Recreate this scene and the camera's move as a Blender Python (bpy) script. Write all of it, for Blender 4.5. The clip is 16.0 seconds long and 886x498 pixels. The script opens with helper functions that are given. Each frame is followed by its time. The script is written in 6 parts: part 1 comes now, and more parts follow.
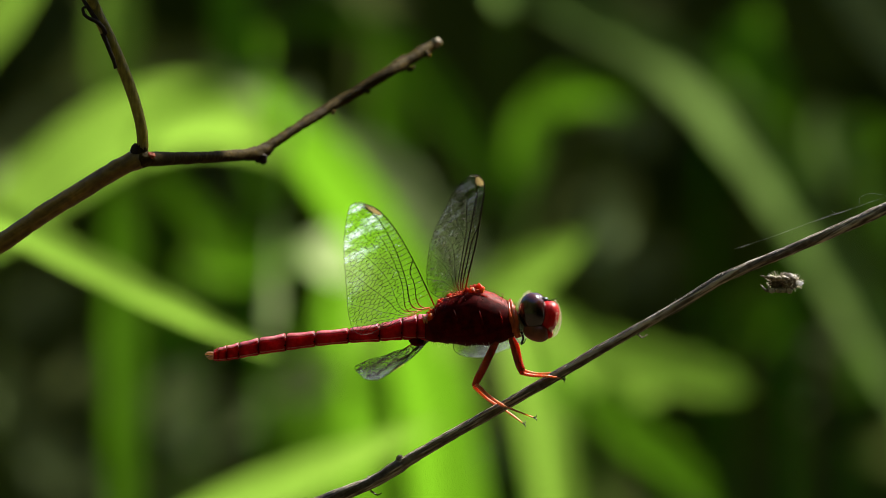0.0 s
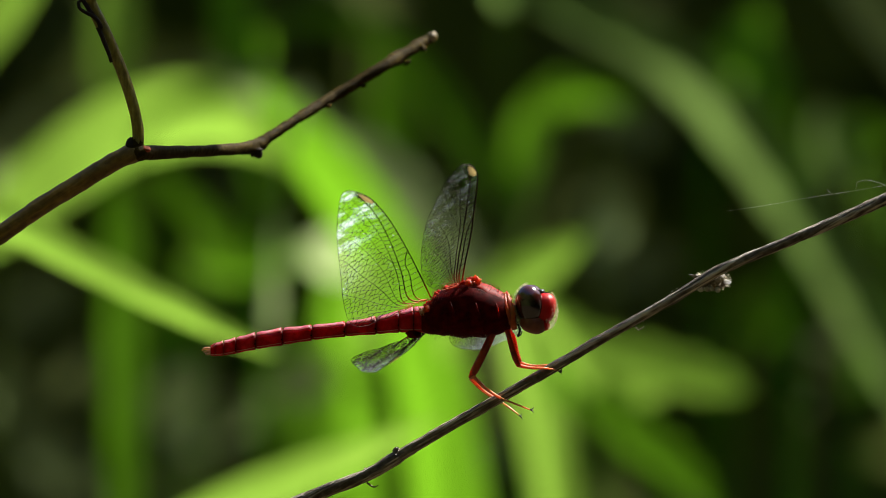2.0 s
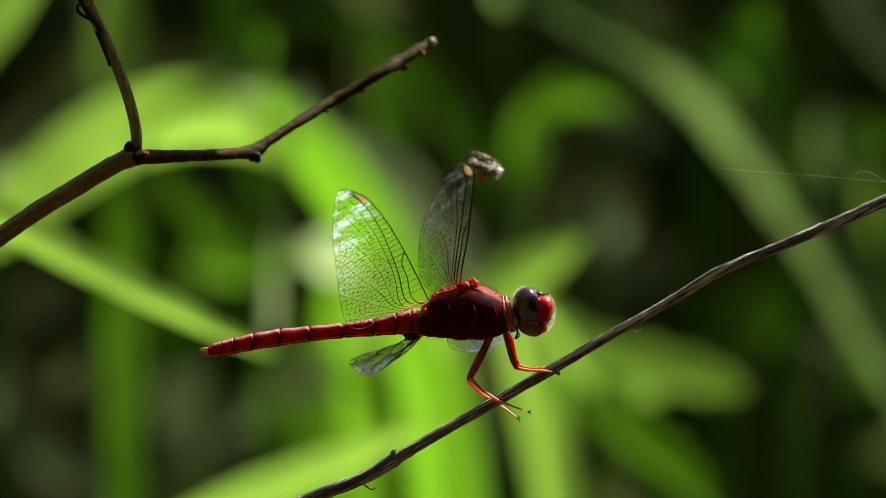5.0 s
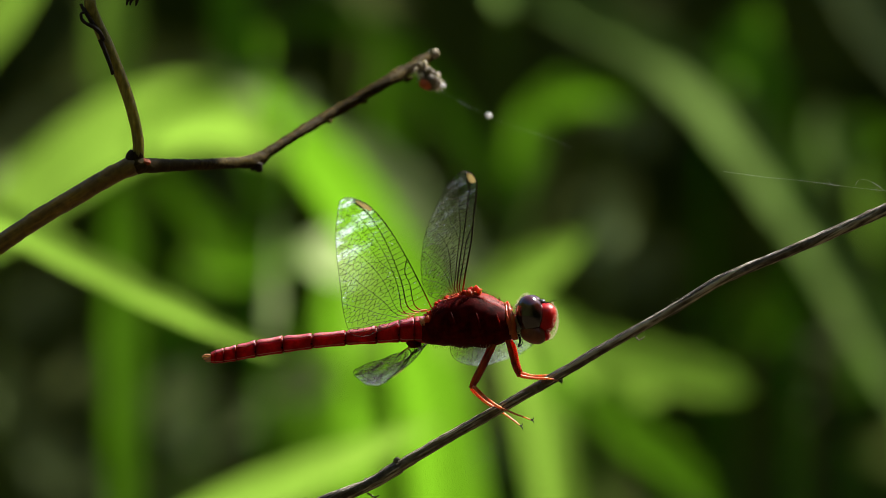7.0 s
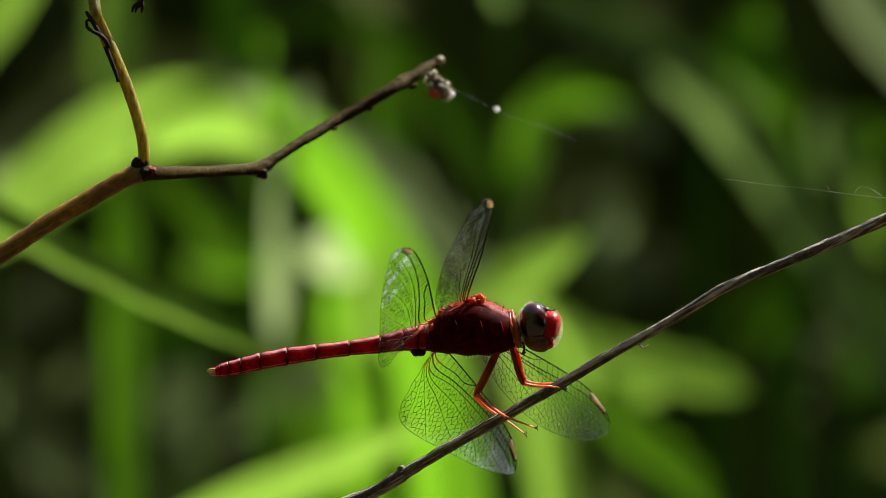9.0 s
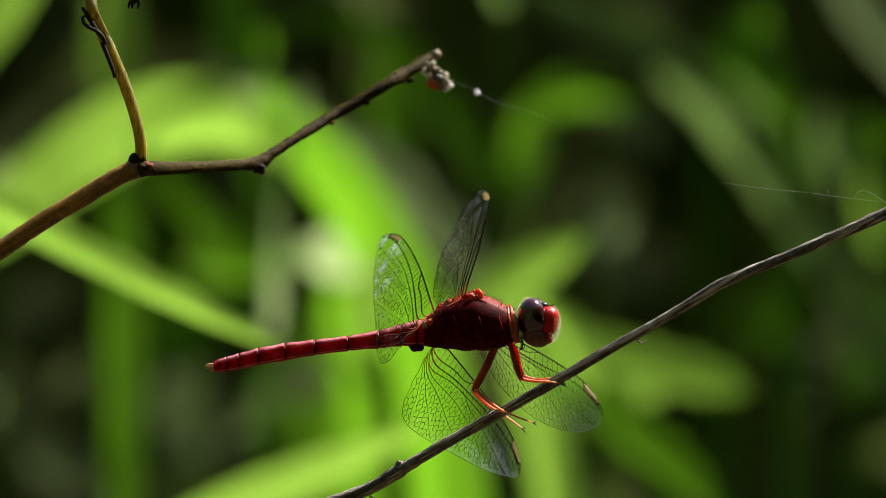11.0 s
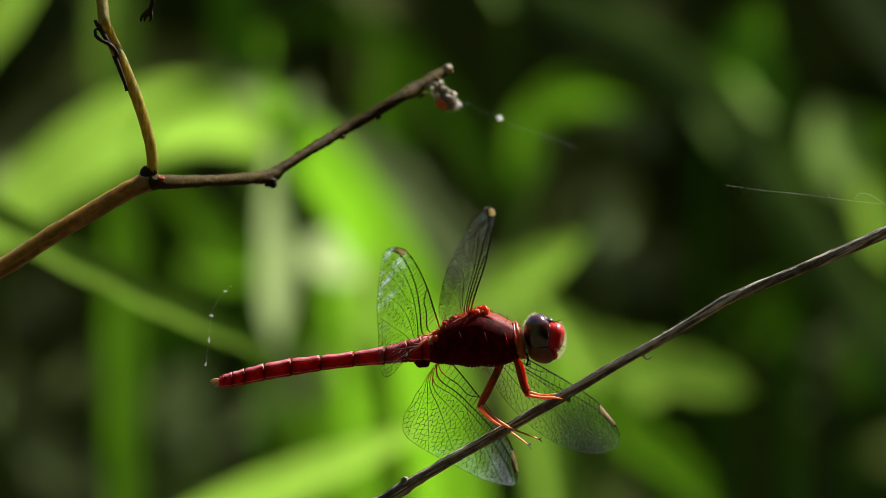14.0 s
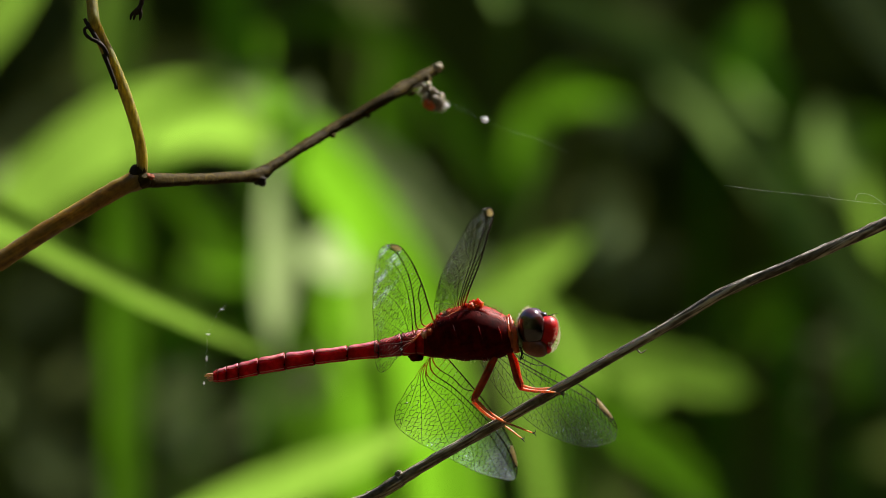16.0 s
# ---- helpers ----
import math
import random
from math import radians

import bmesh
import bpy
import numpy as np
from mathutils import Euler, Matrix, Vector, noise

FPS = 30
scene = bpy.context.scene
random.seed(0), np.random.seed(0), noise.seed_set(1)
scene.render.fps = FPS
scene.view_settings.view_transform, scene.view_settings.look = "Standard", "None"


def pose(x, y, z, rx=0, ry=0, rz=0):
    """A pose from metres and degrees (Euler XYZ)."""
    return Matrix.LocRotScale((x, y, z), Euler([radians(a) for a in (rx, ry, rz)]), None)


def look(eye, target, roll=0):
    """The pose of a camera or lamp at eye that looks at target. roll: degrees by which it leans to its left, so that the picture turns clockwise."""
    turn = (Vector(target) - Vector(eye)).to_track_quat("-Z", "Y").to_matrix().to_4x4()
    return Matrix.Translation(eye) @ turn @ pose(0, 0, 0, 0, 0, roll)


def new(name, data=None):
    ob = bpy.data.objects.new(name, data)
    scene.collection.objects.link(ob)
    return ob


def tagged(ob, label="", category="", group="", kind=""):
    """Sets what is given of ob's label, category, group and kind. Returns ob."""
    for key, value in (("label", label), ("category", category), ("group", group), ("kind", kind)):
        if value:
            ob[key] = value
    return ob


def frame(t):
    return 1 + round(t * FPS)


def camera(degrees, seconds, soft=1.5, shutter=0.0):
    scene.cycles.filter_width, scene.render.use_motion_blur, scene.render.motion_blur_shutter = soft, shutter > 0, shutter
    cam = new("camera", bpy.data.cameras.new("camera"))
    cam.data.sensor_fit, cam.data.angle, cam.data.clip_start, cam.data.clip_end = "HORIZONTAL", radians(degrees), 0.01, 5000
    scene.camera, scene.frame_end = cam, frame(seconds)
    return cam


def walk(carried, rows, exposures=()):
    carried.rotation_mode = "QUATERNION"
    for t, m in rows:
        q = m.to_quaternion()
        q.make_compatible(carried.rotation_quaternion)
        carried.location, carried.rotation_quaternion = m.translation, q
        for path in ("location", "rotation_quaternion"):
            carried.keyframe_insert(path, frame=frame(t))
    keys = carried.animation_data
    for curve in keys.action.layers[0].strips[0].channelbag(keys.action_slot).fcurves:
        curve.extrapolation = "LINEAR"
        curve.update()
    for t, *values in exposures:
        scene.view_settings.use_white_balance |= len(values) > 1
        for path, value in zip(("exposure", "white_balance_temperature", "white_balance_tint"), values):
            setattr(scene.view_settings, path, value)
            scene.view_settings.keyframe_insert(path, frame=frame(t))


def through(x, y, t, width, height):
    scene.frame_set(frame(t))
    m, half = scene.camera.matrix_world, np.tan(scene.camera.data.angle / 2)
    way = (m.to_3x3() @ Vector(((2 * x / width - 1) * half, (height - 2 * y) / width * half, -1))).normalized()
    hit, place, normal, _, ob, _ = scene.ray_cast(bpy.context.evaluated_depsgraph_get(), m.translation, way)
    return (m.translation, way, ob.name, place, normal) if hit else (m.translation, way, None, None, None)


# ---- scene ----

from mathutils import Quaternion, geometry

MM = 0.001
EYE_HEIGHT = 0.56                      # metres above the ground
DISTANCE = 0.987                       # from the lens to the dragonfly
ORIGIN = Vector((0, 0, EYE_HEIGHT))    # the middle of the plane in focus

# ---- camera: a long lens on a stand ----
cam = camera(6.0, 16.0, soft=0.75)
cam.data.dof.use_dof = True
cam.data.dof.focus_distance = DISTANCE
cam.data.dof.aperture_fstop = 34.0
STAND = look((0, -DISTANCE, EYE_HEIGHT), (0, 0, EYE_HEIGHT))
walk(cam, [(0, STAND), (16, STAND)])
scene.view_settings.exposure = 1.45

# ---- light ----
SUN_WAY = Vector((0.48, 0.40, 0.78)).normalized()
world = bpy.data.worlds.new("sky")
scene.world = world
world.use_nodes = True
sky = world.node_tree.nodes.new("ShaderNodeTexSky")
sky.sky_type, sky.sun_disc = "NISHITA", False
sky.sun_elevation, sky.sun_rotation = math.asin(SUN_WAY.z), math.atan2(SUN_WAY.x, SUN_WAY.y)
back = world.node_tree.nodes["Background"]
back.inputs["Strength"].default_value = 0.055
world.node_tree.links.new(sky.outputs["Color"], back.inputs["Color"])
sun = new("sun", bpy.data.lights.new("sun", "SUN"))
sun.data.energy, sun.data.angle, sun.data.color = 4.5, radians(0.53), (1.0, 0.95, 0.86)
sun.matrix_world = look(SUN_WAY * 20, (0, 0, 0))


# ---- materials ----
def material(name, rough=0.5, spec=0.5):
    m = bpy.data.materials.new(name)
    m.use_nodes = True
    b = m.node_tree.nodes["Principled BSDF"]
    b.inputs["Roughness"].default_value = rough
    b.inputs["Specular IOR Level"].default_value = spec
    return m, m.node_tree.nodes, m.node_tree.links, b


def link(m, a, b):
    m.node_tree.links.new(a, b)


def coords(m, scale=(1, 1, 1), tilt=0):
    """Object space in millimetres; tilt: degrees by which the grain rises along x."""
    n = m.node_tree.nodes
    tc, turn, mp = n.new("ShaderNodeTexCoord"), n.new("ShaderNodeMapping"), n.new("ShaderNodeMapping")
    turn.inputs["Rotation"].default_value = (0, radians(tilt), 0)
    mp.inputs["Scale"].default_value = [1000 * s for s in scale]
    link(m, tc.outputs["Object"], turn.inputs["Vector"])
    link(m, turn.outputs["Vector"], mp.inputs["Vector"])
    return mp.outputs["Vector"]


def noise_fac(m, vec, scale, detail=4, rough=0.6, lo=0.3, hi=0.7):
    n = m.node_tree.nodes
    t, r = n.new("ShaderNodeTexNoise"), n.new("ShaderNodeMapRange")
    t.inputs["Scale"].default_value, t.inputs["Detail"].default_value, t.inputs["Roughness"].default_value = scale, detail, rough
    r.inputs["From Min"].default_value, r.inputs["From Max"].default_value = lo, hi
    link(m, vec, t.inputs["Vector"])
    link(m, t.outputs["Fac"], r.inputs["Value"])
    return r.outputs["Result"]


def ramp(m, fac, stops):
    r = m.node_tree.nodes.new("ShaderNodeValToRGB")
    while len(r.color_ramp.elements) < len(stops):
        r.color_ramp.elements.new(0.5)
    for e, (p, c) in zip(r.color_ramp.elements, stops):
        e.position, e.color = p, (*c, 1)
    link(m, fac, r.inputs["Fac"])
    return r.outputs["Color"]


def mixed(m, fac, a, b, mode="MIX"):
    x = m.node_tree.nodes.new("ShaderNodeMix")
    x.data_type, x.blend_type = "RGBA", mode
    for sock, v in ((x.inputs["Factor"], fac), (x.inputs["A"], a), (x.inputs["B"], b)):
        if hasattr(v, "links"):
            link(m, v, sock)
        else:
            sock.default_value = (*v, 1) if isinstance(v, tuple) else v
    return x.outputs["Result"]


def bump(m, b, height, strength, dist):
    n = m.node_tree.nodes.new("ShaderNodeBump")
    n.inputs["Strength"].default_value, n.inputs["Distance"].default_value = strength, dist
    link(m, height, n.inputs["Height"])
    link(m, n.outputs["Normal"], b.inputs["Normal"])
    return n


def see_through(m, b, colour, share):
    """Let part of the light that falls on the back come out at the front."""
    n = m.node_tree.nodes
    t, x, out = n.new("ShaderNodeBsdfTranslucent"), n.new("ShaderNodeMixShader"), n["Material Output"]
    if hasattr(colour, "links"):
        link(m, colour, t.inputs["Color"])
    else:
        t.inputs["Color"].default_value = (*colour, 1)
    x.inputs["Fac"].default_value = share
    link(m, b.outputs["BSDF"], x.inputs[1])
    link(m, t.outputs["BSDF"], x.inputs[2])
    link(m, x.outputs["Shader"], out.inputs["Surface"])


def leaf_material(name, dark, light, through, share=0.55, rough=0.6):
    m, n, l, b = material(name, rough, 0.0)
    v = coords(m, (0.05, 0.05, 0.012))
    f = noise_fac(m, v, 1.0, 5)
    info = n.new("ShaderNodeObjectInfo")
    c = ramp(m, f, [(0.0, dark), (1.0, light)])
    c = mixed(m, 0.25, c, ramp(m, info.outputs["Random"], [(0, (0.02, 0.05, 0.01)), (1, light)]))
    link(m, c, b.inputs["Base Color"])
    t = mixed(m, f, tuple(0.6 * x for x in through), through)
    fine = noise_fac(m, coords(m, (1, 1, 0.05)), 1.2, 3)
    bump(m, b, fine, 0.25, 0.0003)
    see_through(m, b, t, share)
    return m


M_BLADE = leaf_material("fresh_grass", (0.018, 0.06, 0.004), (0.035, 0.10, 0.008), (0.255, 0.62, 0.022))
M_LIME = leaf_material("lime_grass", (0.035, 0.09, 0.008), (0.07, 0.15, 0.014), (0.43, 0.77, 0.085))
M_DRY = leaf_material("faded_grass", (0.045, 0.06, 0.016), (0.08, 0.10, 0.028), (0.46, 0.60, 0.24), 0.55)
M_SAGE = leaf_material("sage_grass", (0.03, 0.06, 0.012), (0.06, 0.10, 0.022), (0.32, 0.52, 0.12))
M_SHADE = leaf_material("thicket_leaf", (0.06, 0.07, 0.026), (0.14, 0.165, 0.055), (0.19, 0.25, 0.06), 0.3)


def chitin(name, stops, rough, share, through, scale=1.2, spec=0.5, coat=0.0, deep=0.0, bands=False):
    m, n, l, b = material(name, rough, spec)
    v = coords(m)
    f = noise_fac(m, v, scale, 5)
    c = ramp(m, f, stops)
    if bands:
        # dark hoops where the segments meet
        tc, sep = n.new("ShaderNodeTexCoord"), n.new("ShaderNodeSeparateXYZ")
        link(m, tc.outputs["Generated"], sep.inputs[0])
        hoop = ramp(m, sep.outputs["X"], [(0.0, (0.45, 0.4, 0.4)), (0.3, (1, 1, 1)), (0.62, (1, 1, 1)), (0.9, (0.6, 0.5, 0.5)), (1.0, (0.3, 0.3, 0.3))])
        c = mixed(m, 1.0, c, hoop, "MULTIPLY")
    link(m, c, b.inputs["Base Color"])
    b.inputs["Coat Weight"].default_value = coat
    b.inputs["Subsurface Weight"].default_value = deep
    b.inputs["Subsurface Radius"].default_value = (1.0, 0.22, 0.06)
    b.inputs["Subsurface Scale"].default_value = 0.003
    bump(m, b, noise_fac(m, v, 9.0, 3), 0.25, 0.00006)
    see_through(m, b, through, share)
    return m


M_ABDOMEN = chitin("red_abdomen", [(0, (0.26, 0.003, 0.010)), (1, (0.72, 0.018, 0.036))], 0.36, 0.2, (1.0, 0.012, 0.025), scale=1.2, spec=0.08, deep=0.9, bands=True)
M_KEEL = chitin("pale_red_keel", [(0, (0.42, 0.08, 0.08)), (1, (0.70, 0.26, 0.24))], 0.45, 0.15, (0.9, 0.15, 0.1), spec=0.3)
# the paler pink paints the sun's sheen along the abdomen's back
M_DORSAL = chitin("sheen_pink_back", [(0, (0.38, 0.04, 0.08)), (0.6, (0.62, 0.15, 0.19)), (1, (0.78, 0.36, 0.37))], 0.44, 0.12, (1.0, 0.05, 0.07), scale=1.0, spec=0.8, deep=0.4)
M_RIM = chitin("dark_red_rim", [(0, (0.010, 0.002, 0.002)), (1, (0.04, 0.005, 0.005))], 0.8, 0.02, (0.2, 0.02, 0.01), spec=0.0)
# painted light: thorax sides dark as in shade, its top red as in sun
M_SHADED_THORAX = chitin("shaded_maroon_thorax", [(0, (0.012, 0.001, 0.001)), (1, (0.10, 0.003, 0.003))], 0.55, 0.03, (0.8, 0.03, 0.01), spec=0.02, deep=0.3)
M_LIT_SCARLET = chitin("lit_scarlet_chitin", [(0, (0.09, 0.003, 0.003)), (1, (0.40, 0.022, 0.008))], 0.5, 0.15, (0.95, 0.06, 0.02), scale=2.5, spec=0.1, deep=0.5)
M_HINGE = chitin("orange_red_hinge", [(0, (0.22, 0.010, 0.004)), (1, (0.72, 0.12, 0.02))], 0.38, 0.3, (1.0, 0.16, 0.03), scale=2.5, spec=0.3, deep=0.5)
M_LEG = chitin("orange_leg", [(0, (0.05, 0.006, 0.003)), (0.45, (0.28, 0.022, 0.006)), (1, (0.6, 0.09, 0.015))], 0.3, 0.12, (1.0, 0.2, 0.03), scale=0.7, deep=0.4)
M_COLLAR = chitin("bright_orange_collar", [(0, (0.28, 0.025, 0.006)), (1, (0.75, 0.15, 0.03))], 0.32, 0.25, (1.0, 0.3, 0.06), scale=1.6, deep=0.4)
M_TIBIA = chitin("pale_orange_leg", [(0, (0.50, 0.10, 0.03)), (1, (0.80, 0.38, 0.20))], 0.38, 0.15, (1.0, 0.40, 0.18), deep=0.4)
M_FACE = chitin("red_face", [(0, (0.38, 0.003, 0.006)), (1, (0.65, 0.010, 0.012))], 0.34, 0.06, (0.9, 0.05, 0.03), spec=0.3, deep=0.3)
M_JAW = chitin("brown_mouthparts", [(0, (0.10, 0.02, 0.008)), (1, (0.24, 0.07, 0.03))], 0.4, 0.15, (0.6, 0.2, 0.08))
M_PALE = chitin("straw_tail_tip", [(0, (0.35, 0.12, 0.05)), (1, (0.75, 0.45, 0.24))], 0.45, 0.3, (0.9, 0.6, 0.3))
M_BLACK = chitin("black_claw", [(0, (0.012, 0.01, 0.01)), (1, (0.03, 0.022, 0.02))], 0.35, 0.02, (0.1, 0.05, 0.02))
M_HAIR = chitin("fine_hair", [(0, (0.05, 0.012, 0.008)), (1, (0.14, 0.035, 0.02))], 0.5, 0.3, (0.5, 0.15, 0.08))
M_PALE_HAIR = chitin("pale_hair", [(0, (0.5, 0.45, 0.35)), (1, (0.7, 0.65, 0.5))], 0.5, 0.5, (0.9, 0.85, 0.7))


def eye_material():
    m, n, l, b = material("compound_eye", 0.14, 0.6)
    tc, sep = n.new("ShaderNodeTexCoord"), n.new("ShaderNodeSeparateXYZ")
    link(m, tc.outputs["Generated"], sep.inputs[0])
    c = ramp(m, sep.outputs["Z"], [(0.0, (0.035, 0.020, 0.012)), (0.30, (0.014, 0.007, 0.005)), (0.48, (0.010, 0.002, 0.002)), (1.0, (0.08, 0.006, 0.006))])
    spot = noise_fac(m, coords(m), 2.0, 4)
    link(m, mixed(m, 0.12, c, ramp(m, spot, [(0, (0.01, 0.004, 0.004)), (1, (0.07, 0.03, 0.025))])), b.inputs["Base Color"])
    b.inputs["Coat Weight"].default_value, b.inputs["Coat Roughness"].default_value = 1.0, 0.09
    cell = n.new("ShaderNodeTexVoronoi")
    cell.inputs["Scale"].default_value = 14
    link(m, coords(m), cell.inputs["Vector"])
    bump(m, b, cell.outputs["Distance"], 0.12, 0.00003)
    return m


M_EYE = eye_material()


def membrane_material(name, glints, haze=0.0):
    """How much the painted sun glints show; haze: a thin pale film."""
    m = bpy.data.materials.new(name)
    m.use_nodes = True
    n = m.node_tree.nodes
    n.remove(n["Principled BSDF"])
    v = coords(m)
    clear, gloss, dust = n.new("ShaderNodeBsdfTransparent"), n.new("ShaderNodeBsdfGlossy"), n.new("ShaderNodeBsdfTranslucent")
    clear.inputs["Color"].default_value = (0.96, 0.97, 0.95, 1)
    gloss.inputs["Roughness"].default_value = 0.22
    # the bluish white of the painted glints and the film
    dust.inputs["Color"].default_value = (0.80, 0.90, 1.0, 1)
    film = ramp(m, noise_fac(m, v, 0.35, 3), [(0, (0.75, 0.95, 1.0)), (0.5, (1.0, 0.98, 0.95)), (1, (0.85, 1.0, 0.85))])
    link(m, film, gloss.inputs["Color"])
    bm_ = n.new("ShaderNodeBump")
    bm_.inputs["Strength"].default_value, bm_.inputs["Distance"].default_value = 0.6, 0.0002
    link(m, noise_fac(m, v, 1.1, 4), bm_.inputs["Height"])
    link(m, bm_.outputs["Normal"], gloss.inputs["Normal"])
    a, c = n.new("ShaderNodeMixShader"), n.new("ShaderNodeMixShader")
    lw = n.new("ShaderNodeLayerWeight")
    lw.inputs["Blend"].default_value = 0.25
    mr = n.new("ShaderNodeMapRange")
    mr.inputs["To Min"].default_value, mr.inputs["To Max"].default_value = 0.006, 0.022
    link(m, lw.outputs["Facing"], mr.inputs["Value"])
    link(m, mr.outputs["Result"], a.inputs["Fac"])
    link(m, clear.outputs[0], a.inputs[1])
    link(m, gloss.outputs[0], a.inputs[2])
    # white sun glints, painted towards the tip and the hind edge
    sep = n.new("ShaderNodeSeparateXYZ")
    link(m, v, sep.inputs[0])
    reach = n.new("ShaderNodeMapRange")
    reach.inputs["From Min"].default_value, reach.inputs["From Max"].default_value = 11.5, 20.0
    out_by, hind_by = n.new("ShaderNodeMath"), n.new("ShaderNodeMath")
    out_by.operation, out_by.inputs[1].default_value = "MULTIPLY", 0.6
    hind_by.operation, hind_by.inputs[1].default_value = "MULTIPLY_ADD", -0.7
    link(m, sep.outputs["X"], out_by.inputs[0])
    link(m, sep.outputs["Y"], hind_by.inputs[0])
    link(m, out_by.outputs[0], hind_by.inputs[2])
    link(m, hind_by.outputs[0], reach.inputs["Value"])
    streak = noise_fac(m, coords(m, (0.55, 0.30, 1), 0), 0.8, 12, 0.74, 0.49, 0.60)
    k = n.new("ShaderNodeMath")
    k.operation = "MULTIPLY"
    link(m, streak, k.inputs[0])
    link(m, reach.outputs["Result"], k.inputs[1])
    k2 = n.new("ShaderNodeMath")
    k2.operation, k2.inputs[1].default_value = "MULTIPLY_ADD", glints
    link(m, k.outputs[0], k2.inputs[0])
    # tiny painted sparkles all over
    grain = n.new("ShaderNodeMath")
    grain.operation, grain.inputs[1].default_value = "MULTIPLY_ADD", 0.5
    coat = n.new("ShaderNodeMath")
    coat.operation, coat.inputs[1].default_value = "MULTIPLY", haze
    link(m, reach.outputs["Result"], coat.inputs[0])
    link(m, coat.outputs[0], grain.inputs[2])
    link(m, noise_fac(m, v, 3.1, 2, 0.5, 0.70, 0.74), grain.inputs[0])
    link(m, grain.outputs[0], k2.inputs[2])
    link(m, k2.outputs[0], c.inputs["Fac"])
    link(m, a.outputs[0], c.inputs[1])
    link(m, dust.outputs[0], c.inputs[2])
    link(m, c.outputs[0], n["Material Output"].inputs["Surface"])
    return m


M_MEMBRANE = membrane_material("wing_membrane", 0.08)
M_HAZY = membrane_material("hazy_wing_membrane", 0.10, 0.10)
M_GLINTING = membrane_material("painted_glint_membrane", 0.7)


def vein_material():
    """Orange near the root, dark brown beyond."""
    m, n, l, b = material("wing_vein", 0.45, 0.15)
    sep = n.new("ShaderNodeSeparateXYZ")
    link(m, coords(m), sep.inputs[0])
    r = n.new("ShaderNodeMapRange")
    r.inputs["From Min"].default_value, r.inputs["From Max"].default_value = 7.5, 22.5
    hind = n.new("ShaderNodeMath")
    far_back = n.new("ShaderNodeMath")
    far_back.operation, far_back.inputs[1].default_value = "MINIMUM", -3.0
    link(m, sep.outputs["Y"], far_back.inputs[0])
    hind.operation, hind.inputs[1].default_value = "MULTIPLY_ADD", -2.5
    link(m, far_back.outputs[0], hind.inputs[0])
    link(m, sep.outputs["X"], hind.inputs[2])
    link(m, hind.outputs[0], r.inputs["Value"])
    f = noise_fac(m, coords(m), 1.5, 3)
    c = ramp(m, r.outputs["Result"], [(0.0, (0.60, 0.12, 0.015)), (0.14, (0.30, 0.07, 0.014)), (0.32, (0.018, 0.010, 0.007))])
    link(m, mixed(m, 0.2, c, ramp(m, f, [(0, (0.01, 0.006, 0.004)), (1, (0.08, 0.03, 0.012))])), b.inputs["Base Color"])
    t = ramp(m, r.outputs["Result"], [(0.0, (1.0, 0.25, 0.03)), (0.14, (0.6, 0.15, 0.03)), (0.32, (0.03, 0.015, 0.01))])
    see_through(m, b, t, 0.25)
    return m


M_VEIN = vein_material()
M_STIGMA = chitin("amber_wing_spot", [(0, (0.45, 0.36, 0.20)), (1, (0.58, 0.48, 0.28))], 0.45, 0.5, (0.95, 0.82, 0.52))


def bark(name, stops, rough, grain, bump_mm, deep=0.0, tilt=0, lined=0.5, gloss=0.1):
    m, n, l, b = material(name, rough, gloss)
    v = coords(m)
    f = noise_fac(m, v, 0.9, 7, 0.65, 0.25, 0.75)
    streak = noise_fac(m, coords(m, grain, tilt), 1.0, 5, 0.6, 0.3 + 0.12 * (lined > 0.5), 0.7 - 0.12 * (lined > 0.5))
    c = mixed(m, lined, ramp(m, f, stops), ramp(m, streak, stops))
    link(m, c, b.inputs["Base Color"])
    h = n.new("ShaderNodeMath")
    h.operation = "ADD"
    link(m, f, h.inputs[0])
    link(m, streak, h.inputs[1])
    bump(m, b, h.outputs[0], 0.6, bump_mm * MM)
    b.inputs["Subsurface Weight"].default_value = deep
    b.inputs["Subsurface Radius"].default_value = (1.0, 0.85, 0.25)
    b.inputs["Subsurface Scale"].default_value = 0.0014 if deep < 0.5 else 0.004
    return m


M_TWIG = bark("dry_grey_bark", [(0.0, (0.010, 0.006, 0.003)), (0.36, (0.11, 0.078, 0.048)), (0.60, (0.28, 0.225, 0.155)), (1.0, (0.74, 0.67, 0.55))], 0.40, (0.12, 2.2, 2.2), 0.25, tilt=30, lined=0.65, gloss=0.4)
M_BRANCH = bark("brown_bark", [(0.0, (0.008, 0.005, 0.002)), (0.55, (0.036, 0.025, 0.006)), (1.0, (0.12, 0.085, 0.020))], 0.6, (0.2, 2.4, 2.4), 0.14, deep=0.2, tilt=28, gloss=0.03)
M_OLD = bark("olive_brown_bark", [(0.0, (0.05, 0.030, 0.008)), (0.5, (0.15, 0.10, 0.022)), (1.0, (0.36, 0.24, 0.05))], 0.45, (0.16, 2.2, 2.2), 0.10, deep=0.9, tilt=33, gloss=0.3)
M_SCAR = bark("raw_red_bark", [(0.0, (0.13, 0.022, 0.008)), (1.0, (0.34, 0.075, 0.025))], 0.6, (1, 1, 1), 0.1)
M_SHOOT = bark("olive_shoot_bark", [(0.0, (0.045, 0.034, 0.008)), (0.55, (0.15, 0.135, 0.030)), (1.0, (0.30, 0.27, 0.075))], 0.45, (3, 3, 0.5), 0.08, deep=0.6, gloss=0.4)
